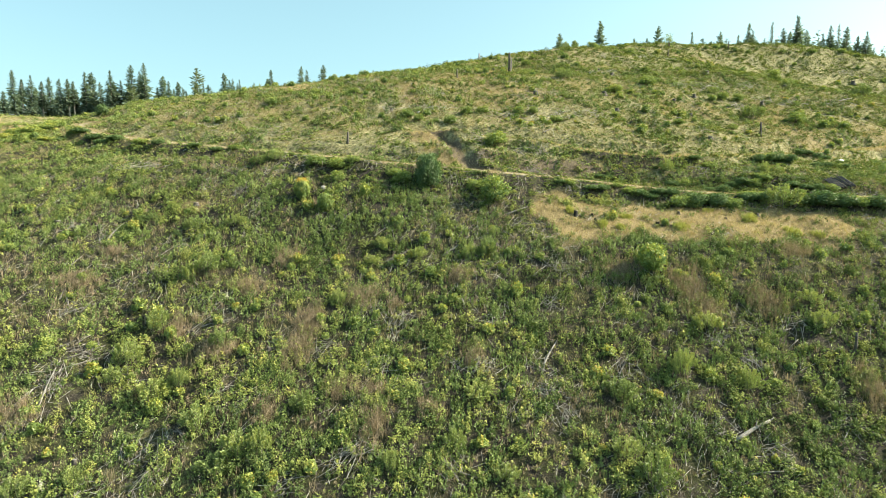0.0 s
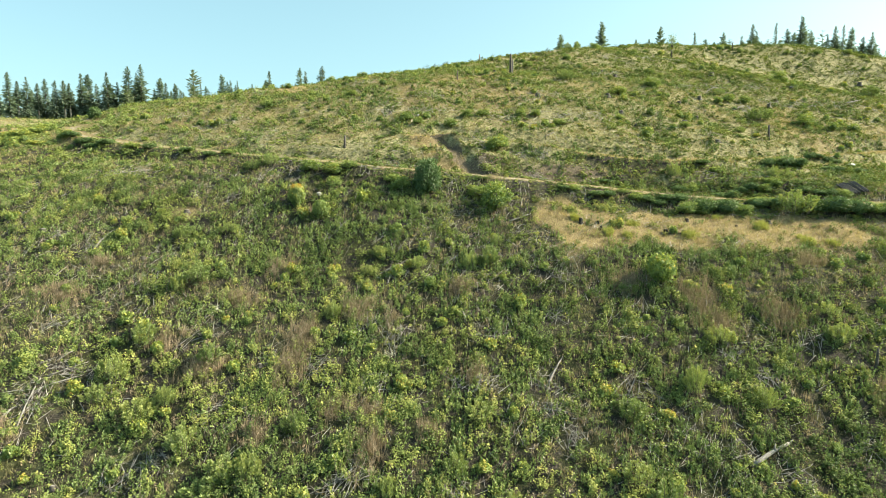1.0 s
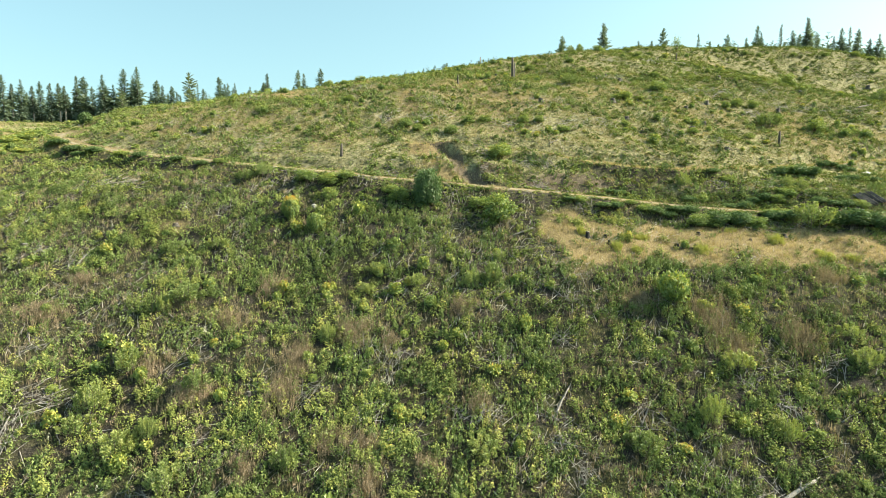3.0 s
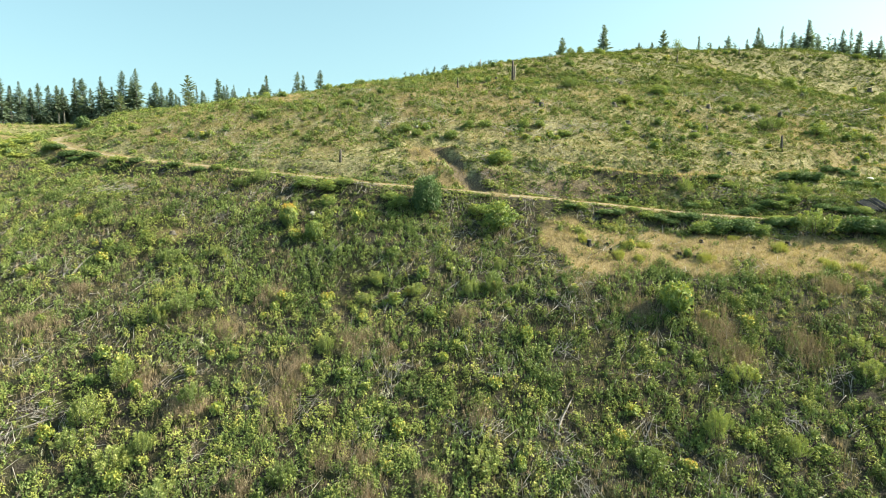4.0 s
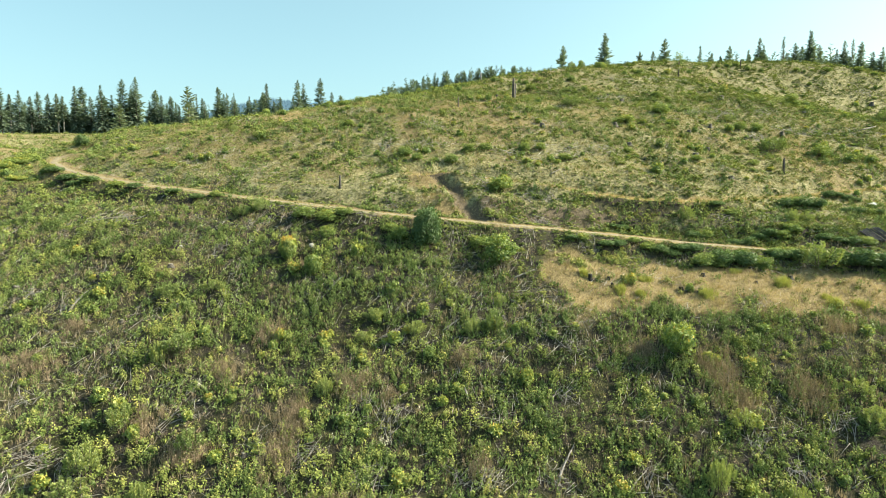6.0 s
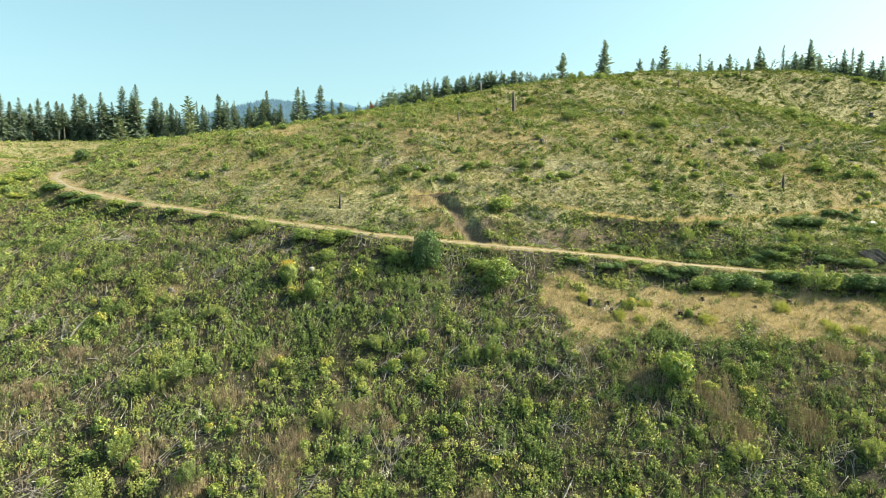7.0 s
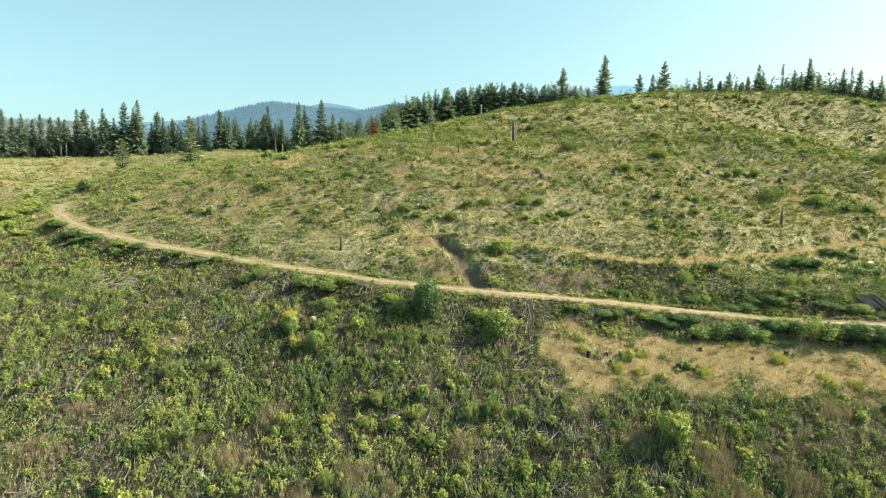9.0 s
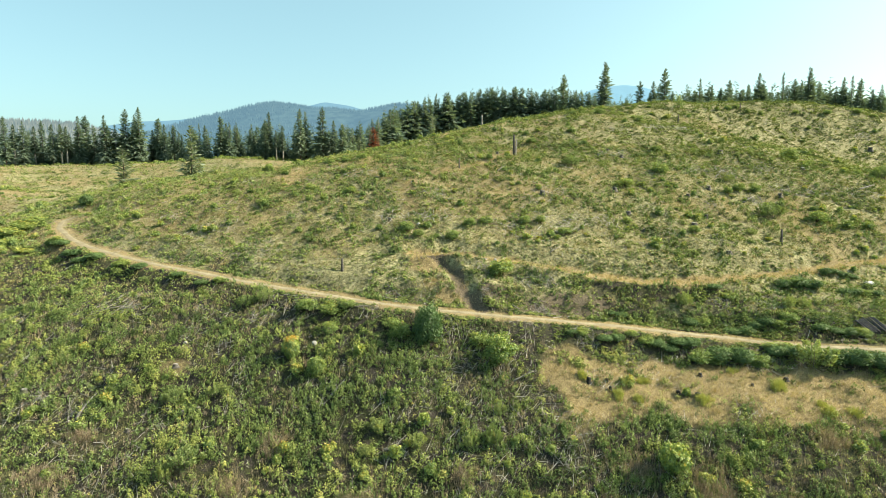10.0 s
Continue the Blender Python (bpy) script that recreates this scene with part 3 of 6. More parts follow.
def sticks(x, y, size, turn=1.0, heap=0.0):
    """Broken twigs lying on the ground, three-sided and tapered."""
    m = len(x)
    length, a = (0.4 + 1.3 * rng.random(m) ** 2) * size, rng.normal(size=m) * 0.8 + turn * 0.7
    dx, dy = np.cos(a) * length * 0.5, np.sin(a) * length * 0.5
    p0 = np.stack([x - dx, y - dy, height(x - dx, y - dy) + 0.05 + (0.15 + heap) * rng.random(m)], axis=1)
    p1 = np.stack([x + dx, y + dy, height(x + dx, y + dy) + 0.05 + (0.25 + heap) * rng.random(m) ** 2], axis=1)
    w = (0.012 + 0.022 * rng.random(m) ** 2)[:, None] * size
    d = unit(p1 - p0)
    s = unit(np.cross(d, np.tile([[0.0, 0.0, 1.0]], (m, 1))))
    u = np.cross(s, d)
    v = np.stack([p0 + s * w, p0 - s * w, p0 + u * w, p1 + s * w * 0.5, p1 - s * w * 0.5, p1 + u * w * 0.5], axis=1).reshape(-1, 3)
    i = np.arange(m)[:, None] * 6
    f = np.concatenate([i + np.array([[0, 3, 5, 2]]), i + np.array([[2, 5, 4, 1]]), i + np.array([[1, 4, 3, 0]])])
    return v, f, np.repeat(0.1 + 0.8 * rng.random(m), 6)


def undergrowth():
    n = lambda x: len(x)
    # low leafy plants, thick on the near slope, sparser and coarser farther up
    parts = []
    x, y = scatter(56000, -75, 75, 28, 74, lush)
    low = 0.25 + 0.75 * smooth(2, 9, along(ROAD, x, y)[0])
    r = 0.17 + 0.27 * rng.random(n(x)) ** 1.6
    pale = smooth(0.3, 0.68, 0.45 * wander(x, y, 3.4, 74) + 0.55 * wander(x, y, 1.0, 76))
    # tone falls off towards the road where x is below -6
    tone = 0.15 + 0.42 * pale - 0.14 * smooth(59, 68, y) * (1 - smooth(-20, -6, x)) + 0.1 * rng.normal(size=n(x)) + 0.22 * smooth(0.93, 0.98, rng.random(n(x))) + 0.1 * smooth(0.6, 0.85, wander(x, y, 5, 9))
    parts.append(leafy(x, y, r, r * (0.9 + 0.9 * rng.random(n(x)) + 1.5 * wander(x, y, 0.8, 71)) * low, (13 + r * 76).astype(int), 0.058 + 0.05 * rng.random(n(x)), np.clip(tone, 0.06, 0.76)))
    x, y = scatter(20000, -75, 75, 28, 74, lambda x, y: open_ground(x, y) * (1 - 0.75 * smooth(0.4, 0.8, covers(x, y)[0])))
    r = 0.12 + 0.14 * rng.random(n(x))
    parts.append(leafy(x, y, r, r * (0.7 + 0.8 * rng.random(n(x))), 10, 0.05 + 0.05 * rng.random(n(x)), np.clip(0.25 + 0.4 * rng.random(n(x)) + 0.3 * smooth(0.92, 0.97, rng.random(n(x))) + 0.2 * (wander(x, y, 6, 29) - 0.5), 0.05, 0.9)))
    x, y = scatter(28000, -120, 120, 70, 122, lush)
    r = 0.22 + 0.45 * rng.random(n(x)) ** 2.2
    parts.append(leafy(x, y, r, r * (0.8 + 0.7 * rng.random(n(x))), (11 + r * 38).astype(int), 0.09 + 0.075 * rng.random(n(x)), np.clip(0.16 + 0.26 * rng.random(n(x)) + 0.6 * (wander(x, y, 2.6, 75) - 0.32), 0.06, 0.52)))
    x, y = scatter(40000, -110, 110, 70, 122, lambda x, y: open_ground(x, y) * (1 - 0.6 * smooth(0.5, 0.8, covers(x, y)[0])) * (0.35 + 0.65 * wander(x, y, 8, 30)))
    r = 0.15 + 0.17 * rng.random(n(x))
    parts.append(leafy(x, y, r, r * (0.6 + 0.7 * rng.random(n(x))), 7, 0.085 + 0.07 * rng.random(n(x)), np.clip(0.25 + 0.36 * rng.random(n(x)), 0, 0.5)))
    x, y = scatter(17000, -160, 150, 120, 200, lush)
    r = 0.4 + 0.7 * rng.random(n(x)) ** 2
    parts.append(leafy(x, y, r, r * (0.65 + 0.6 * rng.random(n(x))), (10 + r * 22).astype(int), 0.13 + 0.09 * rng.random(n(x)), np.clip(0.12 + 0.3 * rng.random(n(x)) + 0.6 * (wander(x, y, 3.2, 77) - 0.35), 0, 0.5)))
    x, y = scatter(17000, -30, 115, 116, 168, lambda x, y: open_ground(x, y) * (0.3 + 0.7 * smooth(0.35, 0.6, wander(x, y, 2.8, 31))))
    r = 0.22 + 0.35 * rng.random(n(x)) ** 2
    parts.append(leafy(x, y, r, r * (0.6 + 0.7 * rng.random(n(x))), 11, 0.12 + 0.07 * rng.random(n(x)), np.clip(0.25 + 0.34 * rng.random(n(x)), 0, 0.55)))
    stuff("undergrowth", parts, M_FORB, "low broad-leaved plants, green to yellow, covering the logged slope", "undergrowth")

    # upright green herbs
    tallish = lambda x, y: np.clip(lush(x, y) + 0.25 * (y < 68) * open_ground(x, y) * (1 - smooth(0.3, 0.6, covers(x, y)[0])), 0, 1) * smooth(0.25, 0.55, wander(x, y, 2.4, 12))
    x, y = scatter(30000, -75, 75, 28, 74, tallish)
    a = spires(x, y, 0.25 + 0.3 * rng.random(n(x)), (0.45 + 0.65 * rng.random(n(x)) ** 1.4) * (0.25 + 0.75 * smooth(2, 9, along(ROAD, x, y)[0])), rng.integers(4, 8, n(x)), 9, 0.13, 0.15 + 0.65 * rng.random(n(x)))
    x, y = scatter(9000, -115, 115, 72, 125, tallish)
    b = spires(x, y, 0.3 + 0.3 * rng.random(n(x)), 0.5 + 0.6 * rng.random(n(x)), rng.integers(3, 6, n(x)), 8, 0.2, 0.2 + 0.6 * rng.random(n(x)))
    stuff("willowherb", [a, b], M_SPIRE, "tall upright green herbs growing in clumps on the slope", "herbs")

    # pale flat flower heads
    x, y = scatter(420, -60, 60, 30, 66, open_ground)
    for cx, cy, w in ((-19.6, 51.2, 0.42), (-26.6, 36.2, 0.45), (23.4, 36.6, 0.6), (-4.2, 46.6, 0.4)):
        x, y = np.append(x, cx + rng.normal(size=10) * w * 0.4), np.append(y, cy + rng.normal(size=10) * w * 0.4)
    stuff("white_umbels", [leafy(x, y, 0.1 + 0.1 * rng.random(n(x)), 0.5 + 0.3 * rng.random(n(x)), 16, np.full(n(x), 0.05), 0.3 + 0.6 * rng.random(n(x)))], M_UMBEL, "pale white flower heads of wild herbs on the slope", "flowers")

    # brown seeded stalks, in patches
    for cx, cy, w, h in BROWN_PATCHES:
        m = int(22 * w * (h + 0.6))
        px, py = cx + rng.normal(size=m) * w * 0.36, cy + rng.normal(size=m) * h * 0.5
        tall = (0.8 + 0.22 * min(h, 2.5)) * (0.55 + 0.6 * rng.random(m))
        clump("dry_stalk_clump", [blades(px, py, np.full(m, 0.22), tall * 0.9, 8, 0.015, 0.1 + 0.6 * rng.random(m), 0.22),
                                  spires(px, py, np.full(m, 0.24), tall * 1.1, np.full(m, 4), 12, 0.055, 0.1 + 0.8 * rng.random(m))],
              M_STALK, "dense patch of tall brown seeded stalks among green herbs", "dry stalks", "patches of brown stalks")
    parts = []
    x, y = scatter(17000, -75, 75, 28, 74, lambda x, y: smooth(0.38, 0.66, wander(x, y, 2.6, 15)) * open_ground(x, y) * (1 - 0.6 * smooth(0.4, 0.8, covers(x, y)[0])))
    parts.append(blades(x, y, np.full(n(x), 0.2), 0.35 + 0.45 * rng.random(n(x)), 9, 0.014, 0.1 + 0.7 * rng.random(n(x)), 0.2))
    x, y = scatter(10000, -75, 75, 28, 74, lambda x, y: smooth(0.38, 0.62, wander(x, y, 2.0, 16)) * open_ground(x, y) * (1 - 0.6 * smooth(0.4, 0.8, covers(x, y)[0])))
    parts.append(spires(x, y, np.full(n(x), 0.2), 0.35 + 0.45 * rng.random(n(x)), np.full(n(x), 3), 7, 0.085, 0.1 + 0.8 * rng.random(n(x))))
    stuff("dry_stalks", parts, M_STALK, "brown seeded stalks of faded herbs standing in patches", "dry stalks")

    # straw grass
    def grassy(x, y):
        dry, soil, road = covers(x, y)
        return np.clip((0.4 + 0.4 * smooth(70, 85, y) + 0.75 * smooth(0.2, 0.8, dry)) * (1 - 0.6 * soil) * np.maximum(smooth(0.3, 0.7, along(ROAD, x, y)[0]), 0.4 * (along(ROAD, x, y)[0] < 0.13)), 0, 1)
    straw = lambda x, y: np.clip(0.0 + 0.56 * rng.random(len(x)) + (0.75 - 0.35 * smooth(72, 90, y)) * (wander(x, y, 2.2, 25) - 0.4) + 0.45 * smooth(0.45, 0.9, covers(x, y)[0]) + 0.02 * smooth(70, 90, y) - 0.16 * smooth(25, 55, x) * smooth(100, 125, y), 0, 0.95)
    x, y = scatter(62000, -80, 80, 28, 76, lambda x, y: grassy(x, y) * np.clip(np.maximum(smooth(0.48, 0.64, wander(x, y, 2.2, 81)), smooth(0.3, 0.6, covers(x, y)[0])) + 1.2 * meadow(x, y), 0, 1))
    short = lambda x, y: 0.42 + 0.58 * smooth(0.8, 4.0, along(ROAD, x, y)[0])
    a = blades(x, y, np.full(n(x), 0.2), (0.18 + 0.42 * rng.random(n(x)) ** 1.5) * short(x, y), 7, 0.02, np.clip(straw(x, y) - 0.16 * (1 - smooth(0.3, 0.6, covers(x, y)[0])), 0, 1), 0.8)
    x, y = scatter(66000, -125, 125, 70, 125, grassy)
    b = blades(x, y, np.full(n(x), 0.32), (0.14 + 0.36 * rng.random(n(x)) ** 1.5) * short(x, y), 7, 0.045, straw(x, y) + 0.1, 0.9)
    x, y = scatter(32000, -160, 150, 120, 203, grassy)
    c = blades(x, y, np.full(n(x), 0.5), 0.2 + 0.26 * rng.random(n(x)), 7, 0.065, straw(x, y) + 0.05, 0.9)
    stuff("straw_grass", [a, b, c], M_STRAW, "dry straw-coloured grass in tufts on the hillside", "grass")

    # green tufts left on the dried patch
    for cx, cy, w, h in GREEN_TUFTS:
        m = int(9 + 14 * w)
        px, py = cx + rng.normal(size=m) * w * 0.24, cy + rng.normal(size=m) * w * 0.2
        clump("grass_tuft", [blades(px, py, np.full(m, 0.16), h * (0.6 + 0.5 * rng.random(m)), 16, 0.022, 0.45 + 0.5 * rng.random(m), 0.5),
                             spires(px, py, np.full(m, 0.16), h * (0.6 + 0.5 * rng.random(m)), np.full(m, 4), 8, 0.08, 0.5 + 0.5 * rng.random(m))],
              M_TUFT, "yellow-green tuft of grass on the dry straw patch", "grass tuft", "green tufts on the dry patch")

    # slash: broken grey twigs and branches
    def slash(x, y):
        return np.clip(0.12 + smooth(0.55, 0.8, wander(x, y, 3.5, 21)), 0, 1) * open_ground(x, y) * (1 - 0.9 * smooth(0.5, 0.9, covers(x, y)[0]))
    out = []
    for count, box, size in ((36000, (-75, 75, 28, 74), 0.9), (9000, (-115, 115, 70, 125), 1.1)):
        x, y = scatter(count, *box, slash)
        out.append(sticks(x, y, size))
    for i in range(50):
        y = 84 + 68 * rng.random()
        x = rng.uniform(-1, 1) * (5 + 0.72 * y)
        out.append(sticks(x + rng.normal(size=34) * 1.1, y + rng.normal(size=34) * 0.8, 0.95, rng.uniform(0, 3), 0.15))
    for x, y in SLASH_PILES:
        out.append(sticks(x + rng.normal(size=30) * 0.8, y + rng.normal(size=30) * 0.7, 0.8, rng.uniform(0, 3), 0.15))
    for x, y in HILL_SLASH:
        out.append(sticks(x + rng.normal(size=70) * 1.5, y + rng.normal(size=70) * 1.1, 1.1, rng.uniform(0, 3), 0.45))
    stuff("slash_twigs", out, M_TWIG, "broken grey twigs and branches strewn on the logged ground", "twigs")


GREEN_TUFTS = [(33, 62.1, 1.5, 0.9), (35.7, 59.9, 0.9, 0.5), (35.9, 58.8, 1.2, 0.8), (38.2, 58.8, 1.2, 0.7), (29.4, 64.5, 0.9, 0.5), (18.6, 60.6, 0.8, 0.6), (16.8, 60.9, 1.1, 0.8), (17.9, 62.4, 0.8, 0.7), (13.7, 62.6, 0.9, 0.8), (19.9, 62.9, 1, 0.6), (24.7, 60.1, 1.2, 0.8)]
BROWN_PATCHES = [(-18.1, 52.8, 2.5, 1.1), (-11.9, 46.4, 1.9, 2.6), (-11.1, 48.7, 1.6, 1.8), (-7.4, 51.2, 2.5, 1), (-4.2, 50.1, 0.9, 0.9), (2.5, 44.8, 1.1, 1), (-22.6, 48.4, 1.9, 1.1),
                 (-18.3, 45.9, 2.5, 1.4), (22.1, 51.4, 2.6, 2.2), (22.9, 48.9, 2, 1.5), (16.2, 53.3, 2.9, 1.1), (-15.0, 56.0, 2.1, 1), (28.4, 49.6, 2.6, 1.5), (34.0, 55.7, 2.4, 1.1),
                 (-34.0, 53.4, 2.9, 1), (-7.8, 42.4, 1.8, 1), (-22.9, 53.8, 2.1, 0.8), (-32.6, 56.6, 2.3, 0.7), (1.6, 53.0, 1.4, 0.9), (-5.0, 39.1, 1.8, 1.8), (-5.5, 42.1, 1.5, 0.9),
                 (-7.2, 50.5, 1.5, 0.9), (32.5, 42.5, 1.6, 2.1), (-0.9, 40.2, 1.2, 0.8), (-31.7, 40.8, 2.7, 1.1), (-12.9, 40.4, 1.3, 1.3)]
undergrowth()


# ---- things ----
def part(name, me, parent, label=""):
    """A mesh as one object under a thing or a part."""
    ob = new(name, me)
    ob.parent = parent
    return tagged(ob, label)


def bm_mesh(name, bm, mat, smooth_faces=True):
    me = bpy.data.meshes.new(name)
    bm.to_mesh(me)
    bm.free()
    for p in me.polygons:
        p.use_smooth = smooth_faces
    me.materials.append(mat)
    return me


def tube(bm, points, radii, sides=7, rough=0.0, seed=0, cap=True):
    """A round limb through points, with a radius at each, a little uneven."""
    rnd = random.Random(seed)
    rings = []
    for i, p in enumerate(points):
        a, b = points[max(i - 1, 0)], points[min(i + 1, len(points) - 1)]
        d = (Vector(b) - Vector(a)).normalized()
        s = d.cross(Vector((0.3, 1, 0.2))).normalized()
        u = d.cross(s)
        ring = []
        for k in range(sides):
            t = 2 * math.pi * k / sides
            r = radii[i] * (1 + rough * (rnd.random() - 0.5) * 2)
            ring.append(bm.verts.new(Vector(p) + s * math.cos(t) * r + u * math.sin(t) * r))
        rings.append(ring)
    for a, b in zip(rings, rings[1:]):
        for k in range(sides):
            bm.faces.new((a[k], a[(k + 1) % sides], b[(k + 1) % sides], b[k]))
    if cap:
        bm.faces.new(rings[0][::-1]), bm.faces.new(rings[-1])


def conifer_meshes(seed, slim, bare, droop, density, trunk_mat=None, needle_mat=None, tint=0.4, taper=0.74, girth=1.0):
    """A conifer one unit high: trunk and crown of drooping sprays in uneven whorls."""
    rnd = np.random.default_rng(seed)
    bm = bmesh.new()
    tube(bm, [(0, 0, -0.03), (0.004, 0, 0.3), (0, 0.004, 0.65), (0, 0, 0.985)], [0.014 * girth, 0.011 * girth, 0.007 * girth, 0.0012], 7, 0.08, seed)
    trunk = bm_mesh("trunk", bm, trunk_mat or M_BARK)
    boughs = int(430 * density)
    C, W, S, L, B, T = [], [], [], [], [], []
    for i in range(boughs):
        f = ((i + rnd.random()) / boughs) ** 1.25
        z = bare + (1.0 - bare) * f
        a = i * 2.39996 + 0.9 * rnd.random()
        reach = slim * 1.2 * (1 - f) ** taper * (1 + 0.16 * math.sin(11 * f + seed) + 0.14 * math.sin(a + seed)) + 0.012
        r = reach * min(1.0, 0.5 + f * 3.2) * (0.42 + 0.7 * rnd.random())
        if rnd.random() < 0.08 + 0.3 * (math.sin(a * 1.0 + 17 * f + seed * 3) > 0.85):
            continue
        rise = -droop * (1 - f) + 0.75 * f * f
        out = np.array([math.cos(a), math.sin(a), rise])
        out /= np.linalg.norm(out)
        base = np.array([0, 0, z])
        across = np.array([-math.sin(a), math.cos(a), 0.0])
        tone = tint + 0.24 * (rnd.random() - 0.4)
        for u in ((0.3, 0.55, 0.78, 0.98) if density > 0.5 else (0.4, 0.68, 0.95)):
            for sgn in (-1, 1) if u < 0.9 else (0,):
                w2 = out * (0.5 + 0.4 * rnd.random()) + across * sgn * 0.7 + np.array([0, 0, (0.1 - 0.6 * rnd.random()) * (1 - f)])
                w2 /= np.linalg.norm(w2)
                size = (r * ((0.35 if density > 0.5 else 0.48) - 0.1 * u) + 0.007) * (0.75 + 0.5 * rnd.random())
                C.append(base + out * r * u + w2 * size * 0.3), W.append(w2), L.append(size * 1.2), B.append(size * 0.75)
                S.append(np.cross(w2, [0, 0, 1.0]) + np.array([0, 0, rnd.normal() * 1.1])), T.append(tone + 0.1 * (u - 0.5))
    for k in range(12):  # the leader
        z, a = 0.86 + 0.0115 * k, rnd.random() * 6.28
        w2 = np.array([math.cos(a), math.sin(a), 1.1]) / 1.49
        size = 0.007 + 0.3 * slim * (1 - z)
        C.append(np.array([0, 0, z]) + w2 * size * 0.4), W.append(w2), L.append(size * 1.4), B.append(size * 0.6), S.append(np.array([-math.sin(a), math.cos(a), 0.3])), T.append(tint)
    C, W, S = np.array(C), np.array(W), unit(np.array(S))
    v, f = slips(C, W, S, np.array(L), np.array(B))
    crown = fast_mesh("crown", v, f, needle_mat or M_NEEDLE, tint=np.clip(np.repeat(T, 3), 0, 1))
    return trunk, crown


def conifer(meshes, x, y, tall, wide=1.0, turn=0.0, label="", group="", category="conifer", sink=0.0):
    root = new("conifer")
    part("trunk", meshes[0], root)
    part("crown", meshes[1], root)
    root.matrix_basis = pose(x, y, ground_at(x, y) - sink, 0, 0, turn) @ Matrix.Diagonal((tall * wide, tall * wide, tall, 1))
    return tagged(root, label, category, group)


SPRUCES = [conifer_meshes(20 + i, s, b, d, k) for i, (s, b, d, k) in enumerate([
    (0.17, 0.05, 0.35, 0.85), (0.15, 0.08, 0.45, 0.9), (0.19, 0.03, 0.3, 0.85), (0.14, 0.15, 0.4, 0.8), (0.17, 0.3, 0.3, 0.7), (0.15, 0.08, 0.25, 0.65)])]
PALE_TRUNKED = [conifer_meshes(40 + i, s, b, d, k, M_PALEBARK, girth=1.7) for i, (s, b, d, k) in enumerate([(0.12, 0.45, 0.3, 0.7), (0.13, 0.38, 0.35, 0.8)])]
PINES = [conifer_meshes(50 + i, 0.105, 0.1, 0.2, 1.05, taper=0.5, tint=0.5) for i in range(2)]
FAR_SPRUCES = [conifer_meshes(70 + i, 0.15 + 0.02 * i, 0.06 + 0.05 * i, 0.35, 0.45) for i in range(4)]
SCRAWNY = conifer_meshes(60, 0.075, 0.15, 0.2, 0.6)
RUSTY = conifer_meshes(61, 0.13, 0.12, 0.35, 0.8, M_BARK, M_DEADNEEDLE)
YOUNG = conifer_meshes(62, 0.14, 0.03, -0.1, 0.55, M_BARK, M_YOUNGNEEDLE, 0.45, 0.5)


def forest():
    rnd = random.Random(3)
    green, edge = "dark green spruce at the edge of the uncut forest", "forest edge conifers"
    # marked trees: x, y, height
    for x, y, tall, k in FOREST_MARKS:
        m = RUSTY if k == 9 else SCRAWNY if k == 8 else YOUNG if k == 7 else PALE_TRUNKED[k - 5] if k in (5, 6) else PINES[k - 10] if k > 9 else SPRUCES[k]
        text = {9: "dead conifer with rust-red needles among green trees", 8: "thin scrawny conifer with few branches on the skyline", 5: "conifer with a pale bare lower trunk at the forest edge"}.get(k, green)
        conifer(m, x, y, tall, 1.5 if k == 9 else 1.0, rnd.random() * 360, text, edge)
    # the rest of the edge, and the wood behind it
    for x0, x1, n, tallest, depth in FOREST_BELTS:
        for i in range(n):
            u = (i + rnd.random()) / n
            x = x0 + (x1 - x0) * u
            y = forest_line(x) + 3 + depth * rnd.random() ** 1.5
            k = rnd.random()
            m = PALE_TRUNKED[rnd.randrange(2)] if k < 0.12 else SCRAWNY if k < 0.2 else FAR_SPRUCES[rnd.randrange(4)] if y > 225 else SPRUCES[rnd.randrange(6)]
            text = "conifer with a pale bare lower trunk at the forest edge" if k < 0.12 else "thin scrawny conifer among the forest trees" if k < 0.2 else green
            conifer(m, x, y, (tallest * (0.62 + 0.38 * rnd.random()) or wood_height(x) * (0.8 + 0.22 * rnd.random())), 0.85 + 0.4 * rnd.random(), rnd.random() * 360, text, edge)


def forest_line(x):
    return float(np.interp(x, [-280, -130, -64, -40, -20, 5, 40, 80, 90, 104, 119, 134, 150, 260], [200, 208, 214, 246, 288, 303, 305, 298, 224, 208, 199, 194, 190, 175]))


def wood_height(x):
    """How tall the wood stands behind the hilltop."""
    return float(np.interp(x, [-38, -35, -24, -8, 4, 18, 33, 47, 62, 77, 76, 86, 92, 101, 116, 123, 130, 140], [17.1, 20.2, 24.6, 24.7, 26.0, 27.6, 26.2, 24.1, 22.9, 22.9, 12.3, 18.5, 20.9, 20.2, 20.8, 21.1, 20.2, 18.1]))


FOREST_WEST = [
    (-145.1, 201.0, 16.6, 3), (-146.0, 206.5, 14.6, 5), (-141.3, 204.3, 15.6, 0), (-140.6, 208.7, 14.3, 6), (-140.8, 213.0, 16.6, 2), (-133.0, 206.5, 14.2, 3),
    (-130.8, 207.6, 14.3, 6), (-129.6, 208.7, 13.8, 5), (-126.6, 210.8, 17.2, 1), (-128.0, 217.4, 18.1, 4), (-116.4, 208.7, 17.0, 0), (-123.9, 215.2, 14.2, 2),
    (-110.7, 211.9, 19.3, 2), (-106.1, 211.9, 19.6, 1), (-109.9, 216.3, 17.8, 0), (-104.5, 222.8, 16.9, 4), (-101.2, 223.9, 12.3, 2), (-106.8, 222.8, 12.9, 0),
    (-95.5, 230.5, 13.9, 2), (-91.7, 232.6, 14.5, 3),
]
